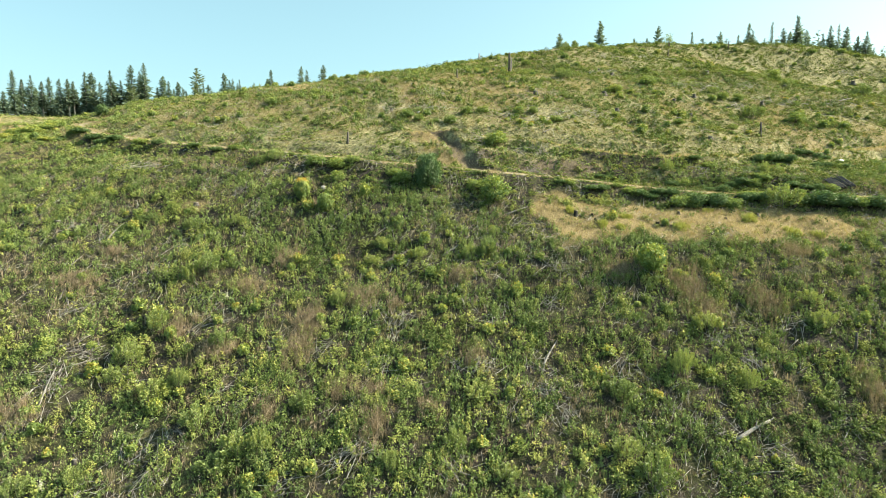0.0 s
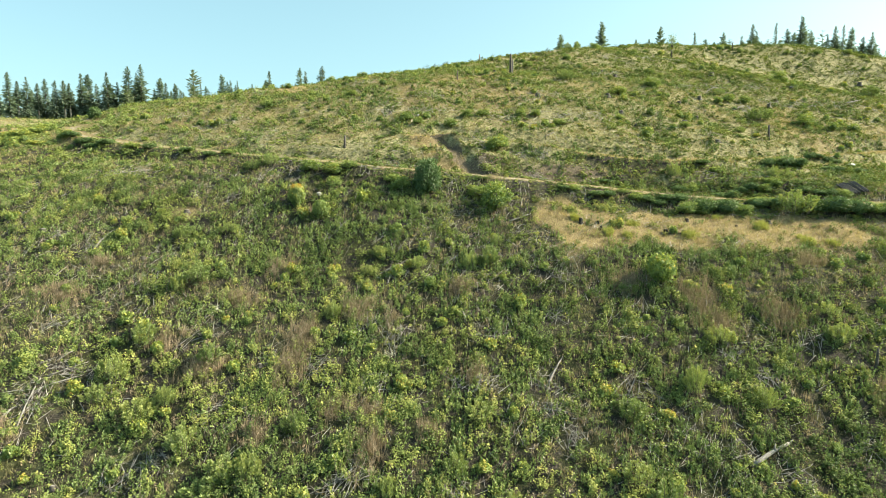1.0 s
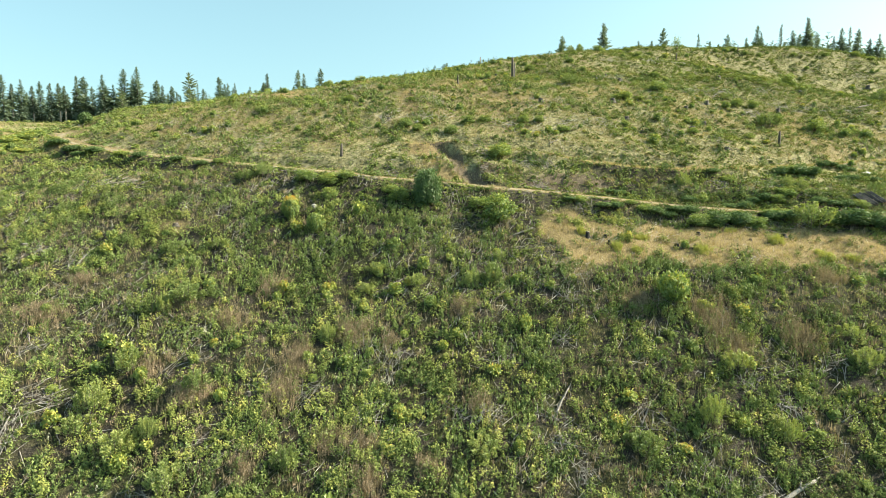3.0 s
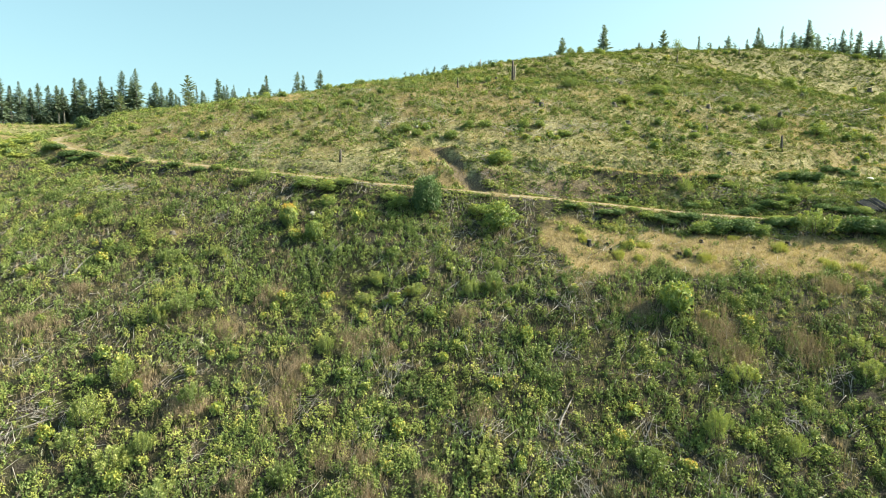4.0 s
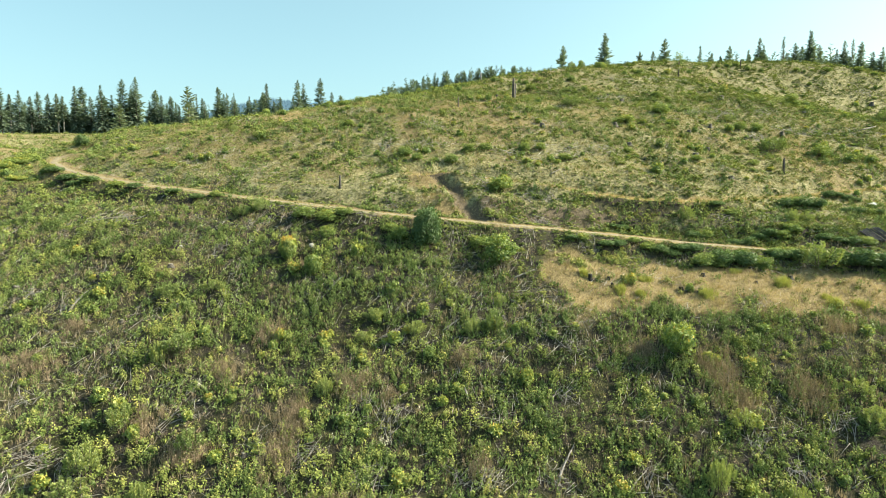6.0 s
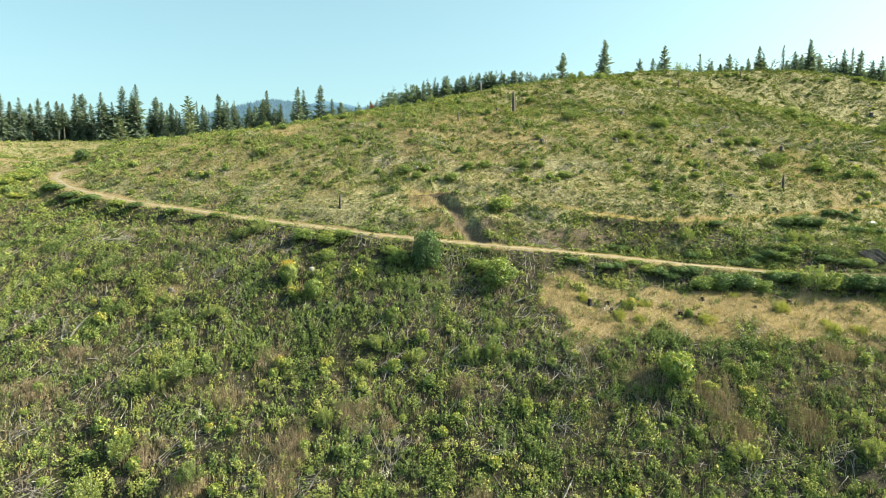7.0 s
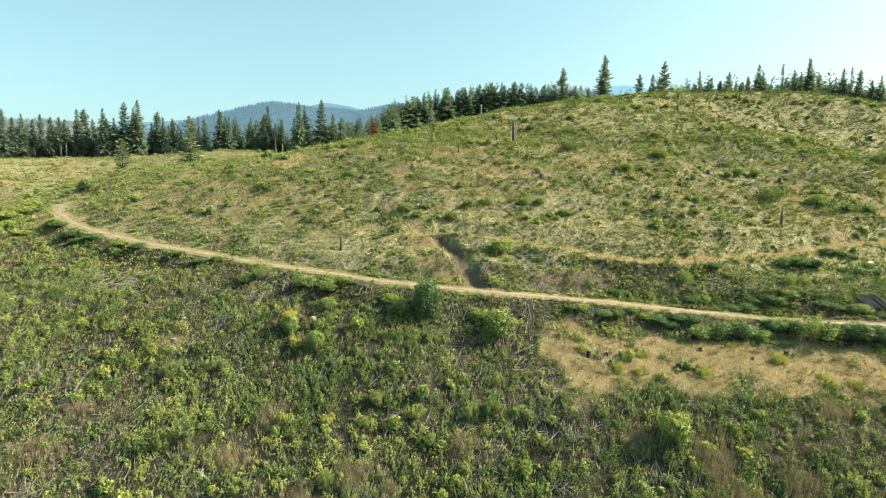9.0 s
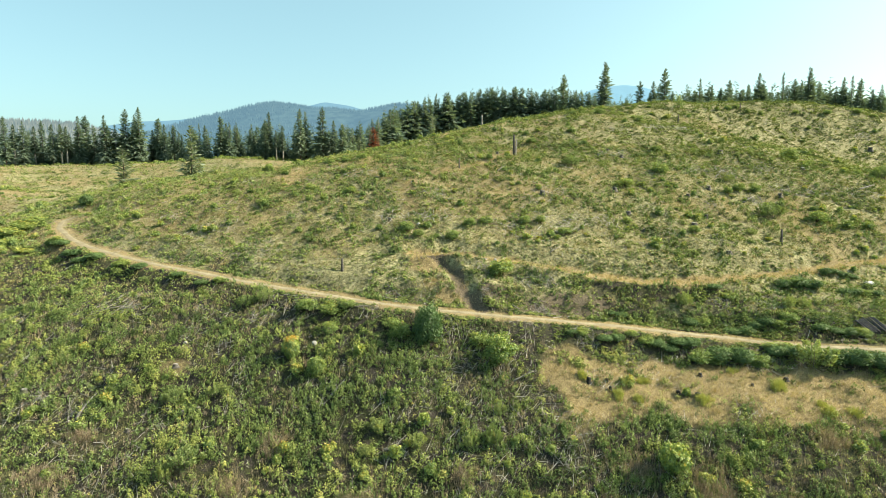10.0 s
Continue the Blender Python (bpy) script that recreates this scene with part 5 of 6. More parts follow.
LOW = {"roadwillow": 0.85, "dense": 0.9, "leftdark": 0.62, "slopewillow": 0.72, "hillshrub": 0.72, "hillgrowth": 0.85}
DIRECT = {"hillshrub": ["green", "deepwillow", "broad"], "hillgrowth": ["green", "willow", "broad"], "roadwillow": ["green"], "dense": ["dense"], "hedge": ["broad", "dark", "dark"], "leftdark": ["dark", "green", "deepwillow"], "slopewillow": ["willow"]}
SHRUBS = {
    "bend": [(-64.2, 91.8, 4, 2.2), (-66.7, 95.9, 4.4, 2.6), (-67.8, 100.5, 4.6, 2.6), (-66.4, 101.3, 3.6, 2.2), (-64.8, 97.4, 3.4, 2.2), (-69.5, 94, 4, 2.4), (-71, 98.5, 4.5, 2.6), (-58.6, 87.6, 2.6, 1.2)],
    "hillshrub": [(22.3, 110.5, 3.7, 2.7), (37.7, 109.7, 3, 2.6), (67.7, 122.9, 3.4, 2.9), (51.6, 99.3, 4.6, 3.2), (59.3, 99.5, 3.2, 2.4), (82.4, 117.5, 4, 3.5), (29.6, 103.2, 3.3, 1.8), (6.9, 77.6, 3.5, 2.6)],
    "hillgrowth": [(17, 122.7, 3.2, 1.4), (29, 142.2, 2.8, 2), (31.4, 142.8, 2.4, 2), (35.3, 142.7, 3, 1.7), (43.6, 140.1, 3, 1.5), (40.9, 121.3, 3, 1.2), (50, 106.5, 3, 1.6), (53, 106.8, 2.8, 1.6), (49.9, 109.8, 3, 1.7), (46.1, 94, 3, 1.2), (69.8, 119.8, 2.4, 1.1), (36.5, 91.4, 2.4, 1.1), (-21.4, 100.4, 2.6, 1.2),
                   (-21, 114.4, 2.8, 1.3), (-18, 114.8, 2.8, 1.2), (-15.2, 114.9, 2.8, 1.2), (-5.1, 86.2, 2.6, 1.5), (-3.5, 84.9, 2.2, 1.2), (-14.5, 97, 2.8, 1.1), (1, 85.1, 2.7, 1.4), (3.4, 87.8, 2.7, 1.2), (11.4, 89.2, 2.4, 1.4), (13.6, 89.6, 2.2, 1.3), (5.9, 88.6, 2.8, 1.2), (16.8, 87.6, 2.7, 1.1), (26.9, 92.5, 2.1, 0.9),
                   (-33, 99.9, 2.6, 1.1), (-28.1, 95.6, 2.4, 1)],
    "hedge": [(27.5, 66.1, 3.3, 2.4), (29.9, 66.3, 3.8, 2.6), (31.9, 65.4, 3.4, 2.5), (35.8, 68.1, 3, 1.3), (41.1, 65.2, 4.2, 2.8), (43.6, 64.7, 4.4, 3), (35.9, 66.3, 3.4, 1.9), (25.9, 68.2, 3, 1.4), (21.1, 68.5, 2.8, 1.1), (17.9, 68, 3, 1.3), (47, 64.4, 4, 2.8),
              (50, 64.5, 4, 2.6), (34, 77.4, 3, 1.4), (43.7, 80.4, 3.4, 2.3), (46.2, 79.8, 3.4, 2.3), (36.4, 72.5, 2.8, 1.8), (39, 72.2, 3, 2.1), (33.8, 71.8, 3, 1.5), (29.3, 73.5, 2.8, 1.4), (51.4, 84, 2.8, 1.5), (54, 83.6, 2.6, 1.3), (51.2, 79.6, 2.8, 1.4),
              (54, 79.4, 2.6, 1.2), (20.1, 73.7, 2.4, 1.1), (43.3, 70.9, 3, 1.4), (46.1, 71.2, 3, 1.5), (14.2, 68, 2.4, 1), (23.5, 67.6, 2.6, 1.3)],
    "leftdark": [(-12, 66.9, 2.1, 2), (-22.2, 71.1, 3, 2), (-15.1, 69.6, 3.1, 2), (-12.5, 69.2, 3, 1.9), (-10.7, 69.6, 2.2, 1.4), (-28.7, 74.6, 2.2, 1), (-26.6, 75, 2.2, 1), (-46.1, 83, 3.2, 1.4), (-50.1, 84.6, 3.3, 1.4), (-41.6, 81, 3, 1.2), (-32.3, 76.6, 2.2, 0.9), (-5.6, 67.2, 2.4, 1.6),
                 (-36.4, 76.8, 2.2, 0.9), (-53.2, 87, 3, 1.3), (-48.2, 83, 2.6, 1.2), (-38.6, 79.6, 2.6, 1.1)],
    "slopewillow": [(-20.2, 71.4, 2.3, 2), (38.2, 65.3, 5, 3.6), (28.7, 75.3, 2.2, 2.7), (41.1, 75.1, 1.6, 2.3), (43.2, 75.8, 1.9, 1.9)],
    "willow": [(-9.3, 50.6, 2, 3.2), (2.5, 55.5, 2.1, 2.9), (5.2, 58.8, 2, 2.3), (-23.6, 53.4, 2.1, 3.9), (-24.3, 48.6, 3.5, 3.7), (-25.4, 45.6, 3.4, 4.3), (-25.7, 44.1, 3.9, 2.9),
                 (18.5, 43.5, 2.6, 4), (2.7, 41.7, 4, 2.3), (31.8, 47.5, 3.1, 3.1), (32.0, 50.0, 3.2, 2.2), (-21.7, 60.9, 3.5, 2.3), (-17.7, 40.0, 3.6, 3.4), (-14.3, 38.1, 3.9, 3.4),
                 (0.8, 38.0, 2.6, 3), (-20.3, 43.4, 1.9, 3.4), (12.5, 37.5, 3.3, 2.8), (19.1, 44.2, 2.4, 3), (23.4, 42.6, 2.7, 3.2), (-24.8, 36.7, 2.4, 2.4), (4.3, 36.0, 2.7, 1.9),
                 (-3.5, 36.5, 1.9, 2.7), (-12.6, 38.0, 2.5, 3.6), (-28.2, 35.9, 2.9, 2.9)],
    "deepwillow": [(4.3, 55.9, 2.7, 3.9), (-22.2, 54.5, 4.5, 3.4), (-18.3, 46.7, 3.2, 3.2), (13.4, 42.0, 3.6, 2.8), (-15.4, 37.1, 3.9, 2.6), (13.8, 35.6, 4.2, 4.2),
                 (-10.4, 40.9, 2.8, 3), (-25.7, 60.2, 3.4, 3)],
    "roadwillow": [(5.8, 64.3, 3.5, 3.2), (-4.6, 66.2, 2.4, 1.7), (3.6, 66.2, 2.2, 1.4)],
    "palewillow": [(-2.4, 56.1, 2.9, 2.3), (-6.8, 55.5, 2.2, 1.8), (-22.2, 42.6, 3.8, 3.2), (-6.1, 57.6, 3, 2)],
    "turning": [(22.0, 47.5, 3.4, 2.8), (7.4, 70.9, 0.9, 1.1)],
    "dense": [(-1.7, 65.9, 3.1, 4.1)],
    "dark": [(-61.3, 106.6, 2.2, 2)],
    "gold": [(-15.5, 64.1, 1.75, 2.3)],
    "airy": [(57.9, 154, 3, 3.6)],
    "crest": [(38.6, 153, 3.2, 2.2), (50.5, 154, 1.8, 1.3), (67.5, 154, 1.5, 1.9), (75, 154, 2.2, 2.1), (78.4, 154, 1.6, 1.7), (-14.6, 133, 1.6, 1.1), (45, 152, 2, 1.2), (31, 150, 2.2, 1.3), (88, 156, 2.4, 1.8), (96, 156, 3, 2.2), (105, 158, 3, 2.4)],
    "light": [(-12.6, 62.4, 1.7, 1.9), (19.2, 53, 2.7, 2.5)],
    "green": [(-55.2, 88.4, 2.4, 1.2)]}
shrubs()


def fallen(rows, seed):
    """Fallen trunks and thick branches: bent, tapered, with a snapped end."""
    rnd = random.Random(seed)
    for x0, y0, x1, y1, r in rows:
        a, b = Vector((x0, y0, ground_at(x0, y0) + r * 0.6)), Vector((x1, y1, ground_at(x1, y1) + r + 0.05))
        n, pts, rad = 6, [], []
        bend = Vector((rnd.uniform(-1, 1), rnd.uniform(-1, 1), rnd.uniform(0, 0.6))) * (b - a).length * 0.04
        for i in range(n):
            u = i / (n - 1)
            p = a.lerp(b, u) + bend * math.sin(math.pi * u)
            p.z = max(p.z, ground_at(p.x, p.y) + r * 0.6)
            pts.append(p)
            rad.append(r * 0.75 * (1.15 - 0.5 * u))
        bm = bmesh.new()
        tube(bm, pts, rad, 8, 0.12, seed + len(pts))
        tube(bm, [pts[-1], pts[-1] + (b - a).normalized() * r * 2.2 + Vector((0, 0, r * 0.4))], [rad[-1] * 0.7, 0.01], 5, 0.2, seed + 5)
        if (b - a).length > 2.0 and r > 0.09:
            q = pts[3]
            tube(bm, [q, q + Vector((rnd.uniform(-0.4, 0.4), rnd.uniform(-0.3, 0.3), 0.5))], [r * 0.35, r * 0.1], 5, 0.1, seed)
        tagged(new("fallen_log", bm_mesh("fallen_log", bm, M_GREYWOOD)), "weathered grey fallen log lying in the undergrowth" if r > 0.1 else "thin grey fallen branch lying on the slope", "log", "fallen logs")


fallen([(20.4, 38.5, 23.5, 39.9, 0.2), (20.2, 36.3, 22.7, 36.5, 0.09), (7.8, 44, 9.2, 46, 0.12), (-30.2, 41.6, -30.5, 44.8, 0.09), (-30.2, 45.2, -28.2, 47, 0.07), (-33.8, 49.7, -31.9, 50.6, 0.08), (12.3, 43.3, 14, 44.7, 0.08), (-7, 37.2, -5.3, 38.6, 0.06),
        (-21.6, 48.2, -20.2, 49.5, 0.06), (27.6, 43.7, 29.8, 44.5, 0.06), (7.1, 42.1, 9.1, 41.6, 0.12), (28.7, 40.5, 30.2, 39.7, 0.08), (-3.8, 42.1, -3.4, 43.6, 0.08), (-3.2, 36.5, -1.9, 37.7, 0.06), (-32.5, 40.7, -31.3, 42.7, 0.08)], 100)
fallen([(-33.9, 58.2, -33.5, 59.9, 0.16), (-10.9, 60.2, -9.7, 61.4, 0.12), (0.1, 56.4, 1.6, 57.4, 0.1), (1.6, 50.8, 1.9, 49.7, 0.12), (12.8, 43.5, 13.9, 43.6, 0.06), (13.7, 43.7, 14.8, 45.1, 0.08), (-29.8, 44.4, -27.9, 45.7, 0.09), (-20.6, 48.5, -19.5, 48.9, 0.06),
        (-36.2, 54.5, -35.3, 56.2, 0.07), (-4, 53.6, -1.2, 55.1, 0.07), (10.4, 53.7, 11.3, 54.9, 0.08), (8.4, 53.1, 9.8, 54.1, 0.07), (6.8, 62, 8.9, 62.9, 0.12), (24, 44.6, 25.1, 44.7, 0.1), (21.4, 48.4, 22, 47.8, 0.1), (-10.1, 45.2, -9.1, 46.4, 0.06)], 200)
fallen([(3.8, 79.1, 5.4, 79.8, 0.1), (42.7, 110.5, 46.7, 113.9, 0.14), (50.2, 113.7, 47.7, 110.3, 0.14), (49.1, 103, 51.8, 104.9, 0.14), (7.8, 72.9, 8.6, 72.1, 0.1), (-7.3, 73.2, -5.5, 72, 0.13), (14, 82.9, 15.3, 83.7, 0.1), (8.8, 104.5, 10.5, 107.7, 0.1),
        (9.6, 77, 11.3, 77, 0.1), (73.3, 110.4, 77, 112.1, 0.14), (-39.6, 70.6, -36.7, 71.6, 0.09), (-29.6, 82.9, -29.4, 83.9, 0.11)], 300)


def branch_mesh(seed):
    """A broken branch one unit long: crooked, tapered, with a side twig."""
    rnd = random.Random(seed)
    bm = bmesh.new()
    pts = [(-0.5 + 0.25 * i, rnd.uniform(-0.03, 0.03), rnd.uniform(-0.015, 0.03)) for i in range(5)]
    tube(bm, pts, [0.024, 0.021, 0.018, 0.014, 0.008], 5, 0.15, seed)
    tube(bm, [pts[2], (pts[2][0] + 0.16, rnd.choice((-0.1, 0.1)), 0.06)], [0.011, 0.004], 4, 0.1, seed)
    return bm_mesh("branch", bm, M_GREYWOOD)


BRANCHES = [branch_mesh(600 + i) for i in range(5)]


def slash_pile(x, y, rnd):
    """A loose heap of broken branches lying across one another."""
    root = new("slash_pile")
    z0 = ground_at(x, y)
    root.matrix_basis = pose(x, y, z0)
    turn = rnd.uniform(0, 180)
    for k in range(12):
        dx, dy, a = rnd.gauss(0, 0.55), rnd.gauss(0, 0.45), radians(turn + rnd.gauss(0, 38))
        size = rnd.uniform(0.6, 1.7)
        ends = [ground_at(x + dx + s * math.cos(a) * size / 2, y + dy + s * math.sin(a) * size / 2) - z0 for s in (-1, 1)]
        ob = part("branch", rnd.choice(BRANCHES), root)
        tip = -math.degrees(math.atan2(ends[1] - ends[0], size))
        ob.matrix_basis = pose(dx, dy, sum(ends) / 2 + 0.05 + 0.022 * k, 0, tip, math.degrees(a)) @ Matrix.Diagonal((size, size, size, 1))
    tagged(root, "loose heap of broken grey branches on the logged slope", "branch pile", "slash piles")


_pile_rnd = random.Random(70)
for _x, _y in SLASH_PILES:
    slash_pile(_x, _y, _pile_rnd)


def standing_snag(x, y, wide, tall, seed, mat):
    bm = bmesh.new()
    rnd = random.Random(seed)
    lean = rnd.uniform(-0.04, 0.04)
    z = ground_at(x, y)
    r = wide / 2
    tube(bm, [(x, y, z - 0.2), (x + lean * 0.3, y, z + 0.1 * tall), (x + lean * tall * 0.6, y, z + tall * 0.6), (x + lean * tall, y, z + tall * 0.95)], [r * 1.35, r, r * 0.85, r * 0.7], 9, 0.12, seed)
    for k in range(3):
        tube(bm, [(x + lean * tall + (k - 1) * r * 0.3, y, z + tall * 0.9), (x + lean * tall + (k - 1) * r * 0.45, y, z + tall * (0.98 + 0.05 * rnd.random()))], [r * 0.4, r * 0.08], 5, 0.2, seed + k)
    tagged(new("snag", bm_mesh("snag", bm, mat)), "tall broken-off dead tree stub standing on the slope", "snag", "dead tree stubs")


for i, (x, y, w, h) in enumerate([(12.8, 115.1, 0.5, 3.8), (9.2, 153.1, 0.4, 3), (-12.6, 77.9, 0.34, 1.6), (49.3, 91.6, 0.38, 2.3), (54.2, 144.4, 0.3, 1.8), (73.6, 154.9, 0.3, 2), (2.5, 105.9, 0.25, 1.6), (33.2, 45.4, 0.24, 1.6), (13.12, 115.25, 0.3, 2.8)]):
    standing_snag(x, y, w, h, 400 + i, M_GREYWOOD if i in (1, 8) else M_STUMP)


def stump(x, y, wide, tall, seed, mat, label):
    """A cut stump with flared roots and an uneven top."""
    rnd = random.Random(seed)
    bm = bmesh.new()
    z, sides, rings = ground_at(x, y), 11, []
    for u, f in ((-0.25, 1.5), (0.05, 1.3), (0.3, 1.02), (0.75, 0.95), (1.0, 0.9)):
        ring = []
        for k in range(sides):
            a = 2 * math.pi * k / sides
            r = wide / 2 * f * (1 + (0.25 if u < 0.3 else 0.06) * math.sin(4 * a + seed) + 0.06 * rnd.uniform(-1, 1))
            ring.append(bm.verts.new((x + r * math.cos(a), y + r * math.sin(a), z + tall * u * (1 + (0.15 * rnd.uniform(-1, 1) if u > 0.9 else 0)))))
        rings.append(ring)
    for a, b in zip(rings, rings[1:]):
        for k in range(sides):
            bm.faces.new((a[k], a[(k + 1) % sides], b[(k + 1) % sides], b[k]))
    bm.faces.new(rings[-1])
    rim = [v.co.copy() for v in rings[-1]]
    body = tagged(new("stump", bm_mesh("stump", bm, mat)), label, "stump", "tree stumps")
    if mat is M_STUMP:
        bm = bmesh.new()
        mid = sum(rim, Vector()) / len(rim)
        low = [bm.verts.new(mid.lerp(p, 0.9) - Vector((0, 0, 0.03))) for p in rim]
        top = [bm.verts.new(mid.lerp(p, 0.86) + Vector((0, 0, 0.015))) for p in rim]
        for k in range(sides):
            bm.faces.new((low[k], low[(k + 1) % sides], top[(k + 1) % sides], top[k]))
        bm.faces.new(top)
        part("cut_face", bm_mesh("cut_face", bm, M_GREYWOOD, False), body, "pale weathered cut face")


STUMPS = [(27.3, 100.7, 1.2, 1.1), (27.7, 94.5, 1.2, 0.8), (37.1, 93.2, 1.4, 0.8), (39.7, 102.2, 1, 0.7), (44.5, 105.5, 1.2, 1.1), (53.4, 120.9, 1.4, 1.2), (32.9, 116.4, 1.2, 0.9), (51, 139.3, 1.4, 0.8), (15.1, 97, 1.4, 1.1), (99.4, 144.6, 1.6, 1.6),
          (56.8, 105.9, 1.2, 1.3), (40.3, 96.5, 1, 1), (-7.7, 88.8, 0.7, 0.8), (31, 119.1, 0.8, 0.7), (39.2, 86.5, 1.2, 0.7), (9.7, 114.7, 0.8, 0.8), (28.9, 90.9, 0.7, 0.6), (66.7, 116.4, 1.3, 0.7), (-26.9, 63.4, 1, 0.55), (-40.6, 61.1, 1.1, 0.64),
          (-24.3, 58.9, 0.62, 0.72), (-23.1, 59.4, 0.73, 0.47), (-28.7, 57.4, 0.6, 0.4), (-14.2, 45.9, 0.62, 0.46), (-9.4, 41.6, 0.62, 0.41), (-26.4, 57.4, 0.5, 0.35), (5.3, 57.1, 0.59, 0.4), (-25.5, 38.1, 0.6, 0.5)]
for i, (x, y, w, h) in enumerate(STUMPS):
    stump(x, y, w * 0.58, h * 0.52, 500 + i, M_STUMP, "low grey weathered tree stump from old logging")
for i, (x, y, w, h) in enumerate([(14.2, 62.1, 0.6, 0.64), (16.2, 61.6, 0.5, 0.42), (16.1, 62.6, 0.4, 0.32), (24.5, 61.1, 0.8, 0.37), (22.8, 61.6, 0.7, 0.37), (25.9, 63.9, 0.55, 0.33), (34.1, 63.1, 0.7, 0.38), (30.4, 62.4, 0.43, 0.27)]):
    stump(x, y, w * 0.65, h * 0.8, 550 + i, M_CHAR, "small charred black stump standing in dry grass")


def rock(x, y, wide, tall, seed, mat, label):
    bm = bmesh.new()
    bmesh.ops.create_icosphere(bm, subdivisions=2, radius=0.5)
    z = ground_at(x, y)
    for v in bm.verts:
        n = noise.noise(v.co * 2.3 + Vector((seed, 0, 0)))
        v.co *= 1 + 0.35 * n
        v.co = Vector((x + v.co.x * wide, y + v.co.y * wide * 0.8, z + tall * 0.35 + v.co.z * tall * 1.3))
    tagged(new("rock", bm_mesh("rock", bm, mat, False)), label, "rock", "rocks")


for i, (x, y, w, h) in enumerate([(55.8, 82.2, 1.3, 0.42)]):
    rock(x, y, w, h, i * 3.1, M_WHITEROCK, "bright pale boulder lying among green plants")
for i, (x, y, w, h) in enumerate([(43.6, 75.9, 0.4, 0.33), (-3.6, 87.6, 0.48, 0.32), (-13.4, 65.4, 0.57, 0.4), (-27, 66.1, 0.47, 0.29), (28.9, 116.9, 0.74, 0.42), (6.4, 79.4, 0.5, 0.4)]):
    rock(x, y, w, h, 20 + i * 2.3, M_ROCK, "small grey rock lying on the slope")


def pole_stack(x, y):
    """Dark poles laid side by side, leaning on the bank."""
    root = new("pole_stack")
    rnd = random.Random(77)
    root.matrix_basis = pose(x, y, ground_at(x, y))
    for i in range(9):
        bx = -1.0 + i * 0.25 + rnd.uniform(-0.06, 0.06)
        top, foot = Vector((bx - 0.4, 0.8 + rnd.uniform(-0.2, 0.2), 0)), Vector((bx + 0.4, -0.8 + rnd.uniform(-0.2, 0.2), 0))
        for p in (top, foot):
            p.z = ground_at(x + p.x, y + p.y) - ground_at(x, y)
        mid = max(0.0, ground_at(x + (top.x + foot.x) / 2, y) - ground_at(x, y) - (top.z + foot.z) / 2)
        top.z += 0.45 + mid
        foot.z += 0.25 + mid
        bm = bmesh.new()
        tube(bm, [top, top.lerp(foot, 0.5), foot], [0.08, 0.09, 0.1], 8, 0.06, i)
        part("pole", bm_mesh("pole", bm, M_POLE), root)
    tagged(root, "stack of dark weathered poles lying side by side on the bank", "pole stack")


pole_stack(48.4, 71.4)


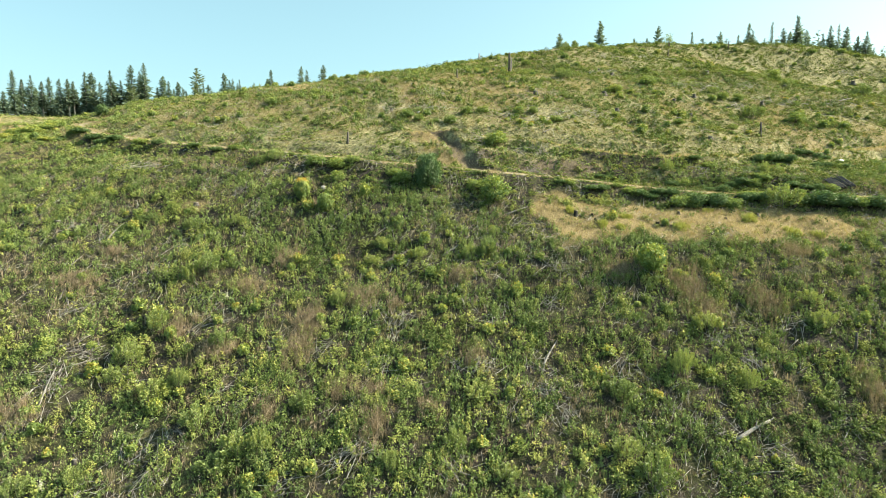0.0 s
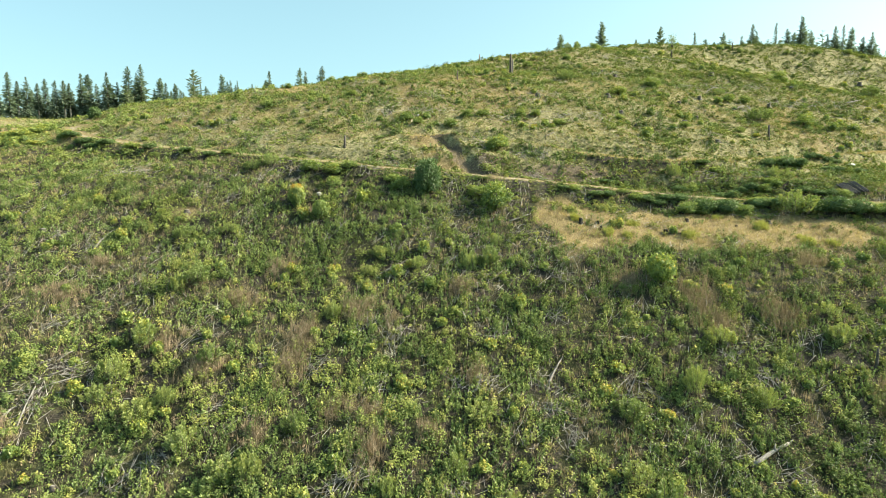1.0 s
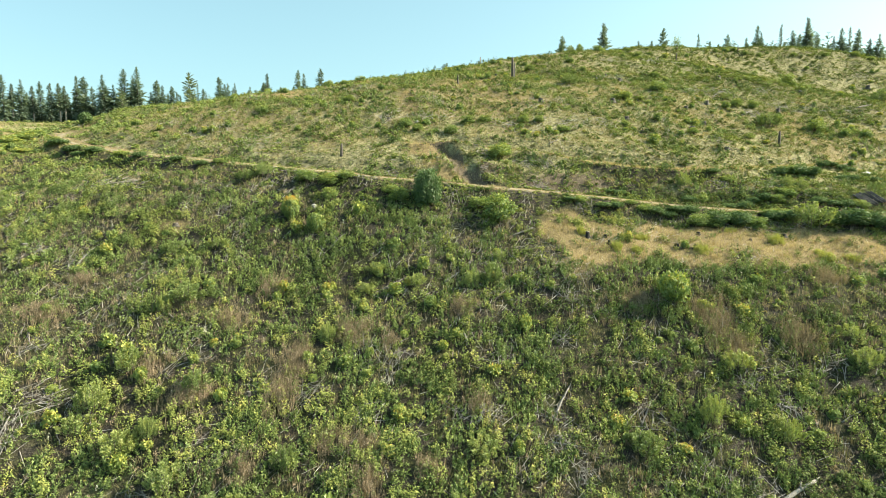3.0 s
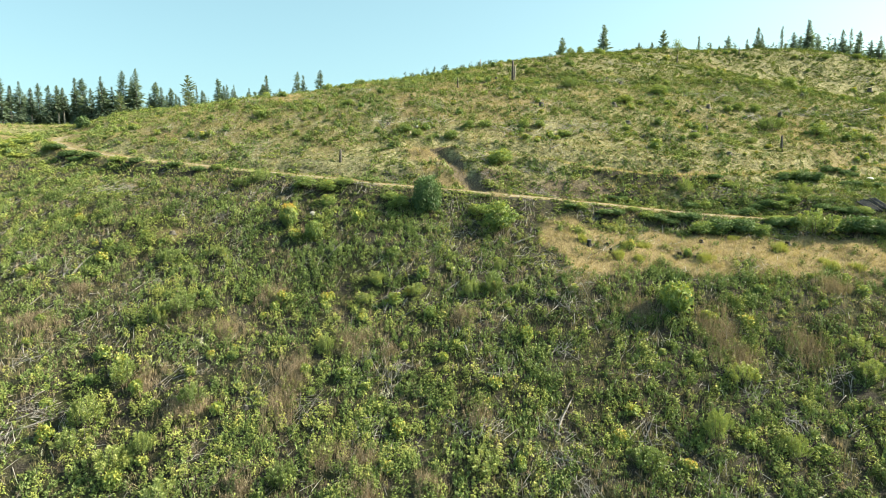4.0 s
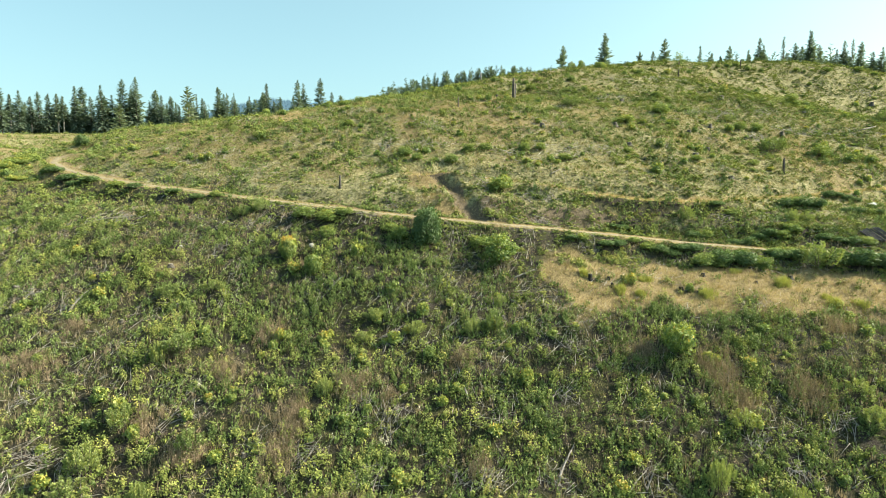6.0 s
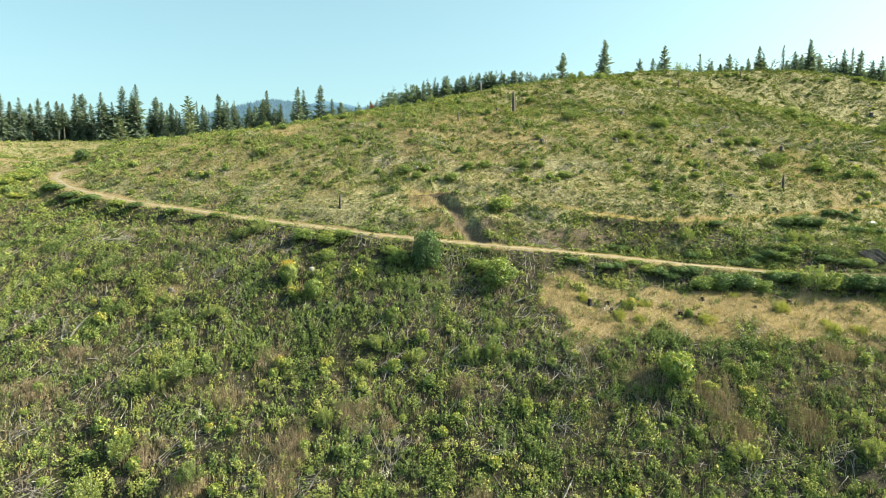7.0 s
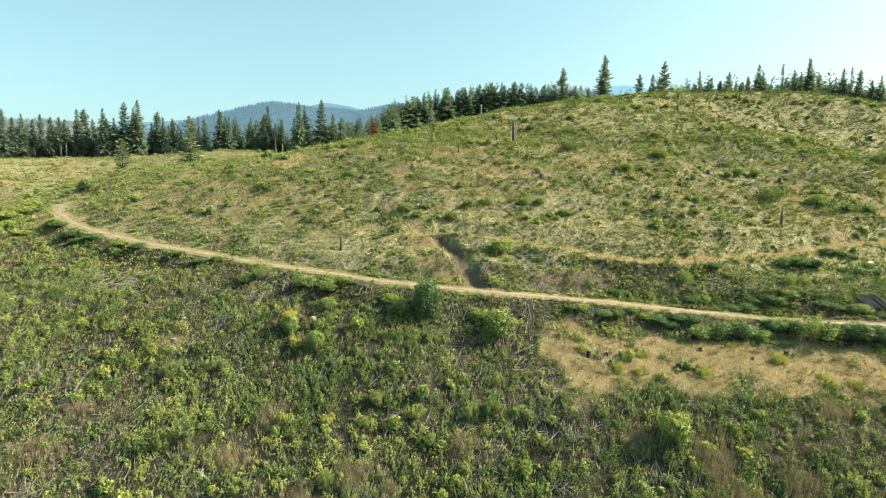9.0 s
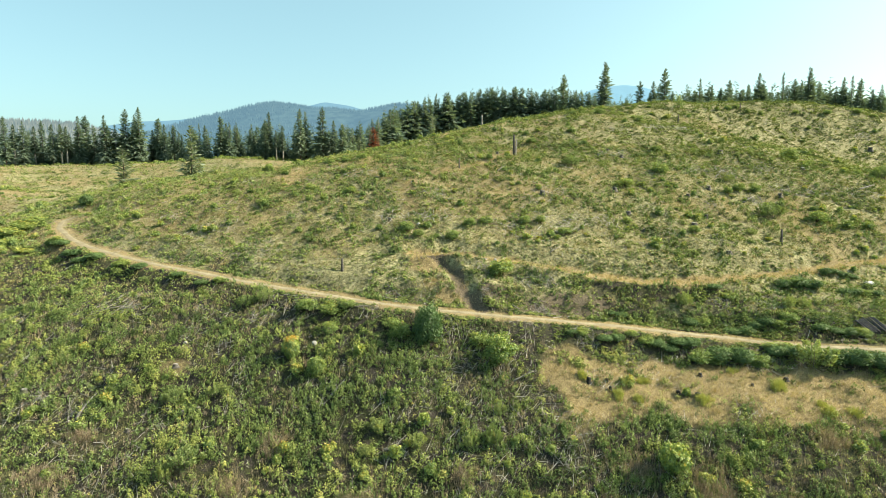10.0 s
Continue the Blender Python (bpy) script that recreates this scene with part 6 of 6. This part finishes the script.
# ---- the distance ----
def ridge(name, crest, y, depth, mat, tree, label, seed):
    """A far wooded ridge: crest given as a few (x, height) stations, clothed in tiny trees along its face."""
    rnd = np.random.default_rng(seed)
    cx, cz = np.array(crest).T
    xs = np.linspace(cx[0], cx[-1], 220)
    us = np.linspace(-1, 1, 26)
    gx, gu = np.meshgrid(xs, us)
    x, u = gx.ravel(), gu.ravel()
    line = lambda q: np.interp(q, cx, cz)
    top = sum(line(x + o) for o in np.linspace(-1, 1, 9) * (cx[-1] - cx[0]) * 0.012) / 9
    fall = np.cos(u * np.pi / 2) ** 1.3
    z = -100 + (top + 100) * fall * (1 + (1 - fall) * (0.5 * (wander(x, u * depth, depth * 0.3, seed) - 0.5) + 0.25 * (wander(x, u * depth, depth * 0.12, seed + 1) - 0.5)))
    n = len(xs)
    i = (np.arange(len(us) - 1)[:, None] * n + np.arange(n - 1)[None]).ravel()
    v = np.column_stack([x, y + u * depth, z])
    me = fast_mesh(name, v, np.column_stack([i, i + 1, i + n + 1, i + n]), mat)
    tagged(new(name, me), label, "mountain", kind="structure")
    if tree:
        m = 9000
        q, w = rnd.uniform(cx[0], cx[-1], m), -rnd.random(m) ** 1.6
        f = np.cos(w * np.pi / 2) ** 1.3
        base = np.column_stack([q, y + w * depth, -100 + (sum(line(q + o) for o in np.linspace(-1, 1, 9) * (cx[-1] - cx[0]) * 0.012) / 9 + 100) * f - 3])
        hgt, a = tree * (0.5 + 0.7 * rnd.random(m)), rnd.random(m) * 2
        corners = [base + np.column_stack([np.cos(a + k * 2.094) * hgt * 0.2, np.sin(a + k * 2.094) * hgt * 0.2, np.zeros(m)]) for k in range(3)]
        tip = base + np.column_stack([np.zeros(m), np.zeros(m), hgt])
        v = np.stack(corners + [tip], axis=1).reshape(-1, 3)
        j = np.arange(m)[:, None] * 4
        fc = np.concatenate([j + np.array([[0, 1, 3]]), j + np.array([[1, 2, 3]]), j + np.array([[2, 0, 3]])])
        tagged(new("ridge_woods", fast_mesh("ridge_woods", v, fc, mat)), "countless far conifers clothing a distant mountain", "far woods", kind="stuff")


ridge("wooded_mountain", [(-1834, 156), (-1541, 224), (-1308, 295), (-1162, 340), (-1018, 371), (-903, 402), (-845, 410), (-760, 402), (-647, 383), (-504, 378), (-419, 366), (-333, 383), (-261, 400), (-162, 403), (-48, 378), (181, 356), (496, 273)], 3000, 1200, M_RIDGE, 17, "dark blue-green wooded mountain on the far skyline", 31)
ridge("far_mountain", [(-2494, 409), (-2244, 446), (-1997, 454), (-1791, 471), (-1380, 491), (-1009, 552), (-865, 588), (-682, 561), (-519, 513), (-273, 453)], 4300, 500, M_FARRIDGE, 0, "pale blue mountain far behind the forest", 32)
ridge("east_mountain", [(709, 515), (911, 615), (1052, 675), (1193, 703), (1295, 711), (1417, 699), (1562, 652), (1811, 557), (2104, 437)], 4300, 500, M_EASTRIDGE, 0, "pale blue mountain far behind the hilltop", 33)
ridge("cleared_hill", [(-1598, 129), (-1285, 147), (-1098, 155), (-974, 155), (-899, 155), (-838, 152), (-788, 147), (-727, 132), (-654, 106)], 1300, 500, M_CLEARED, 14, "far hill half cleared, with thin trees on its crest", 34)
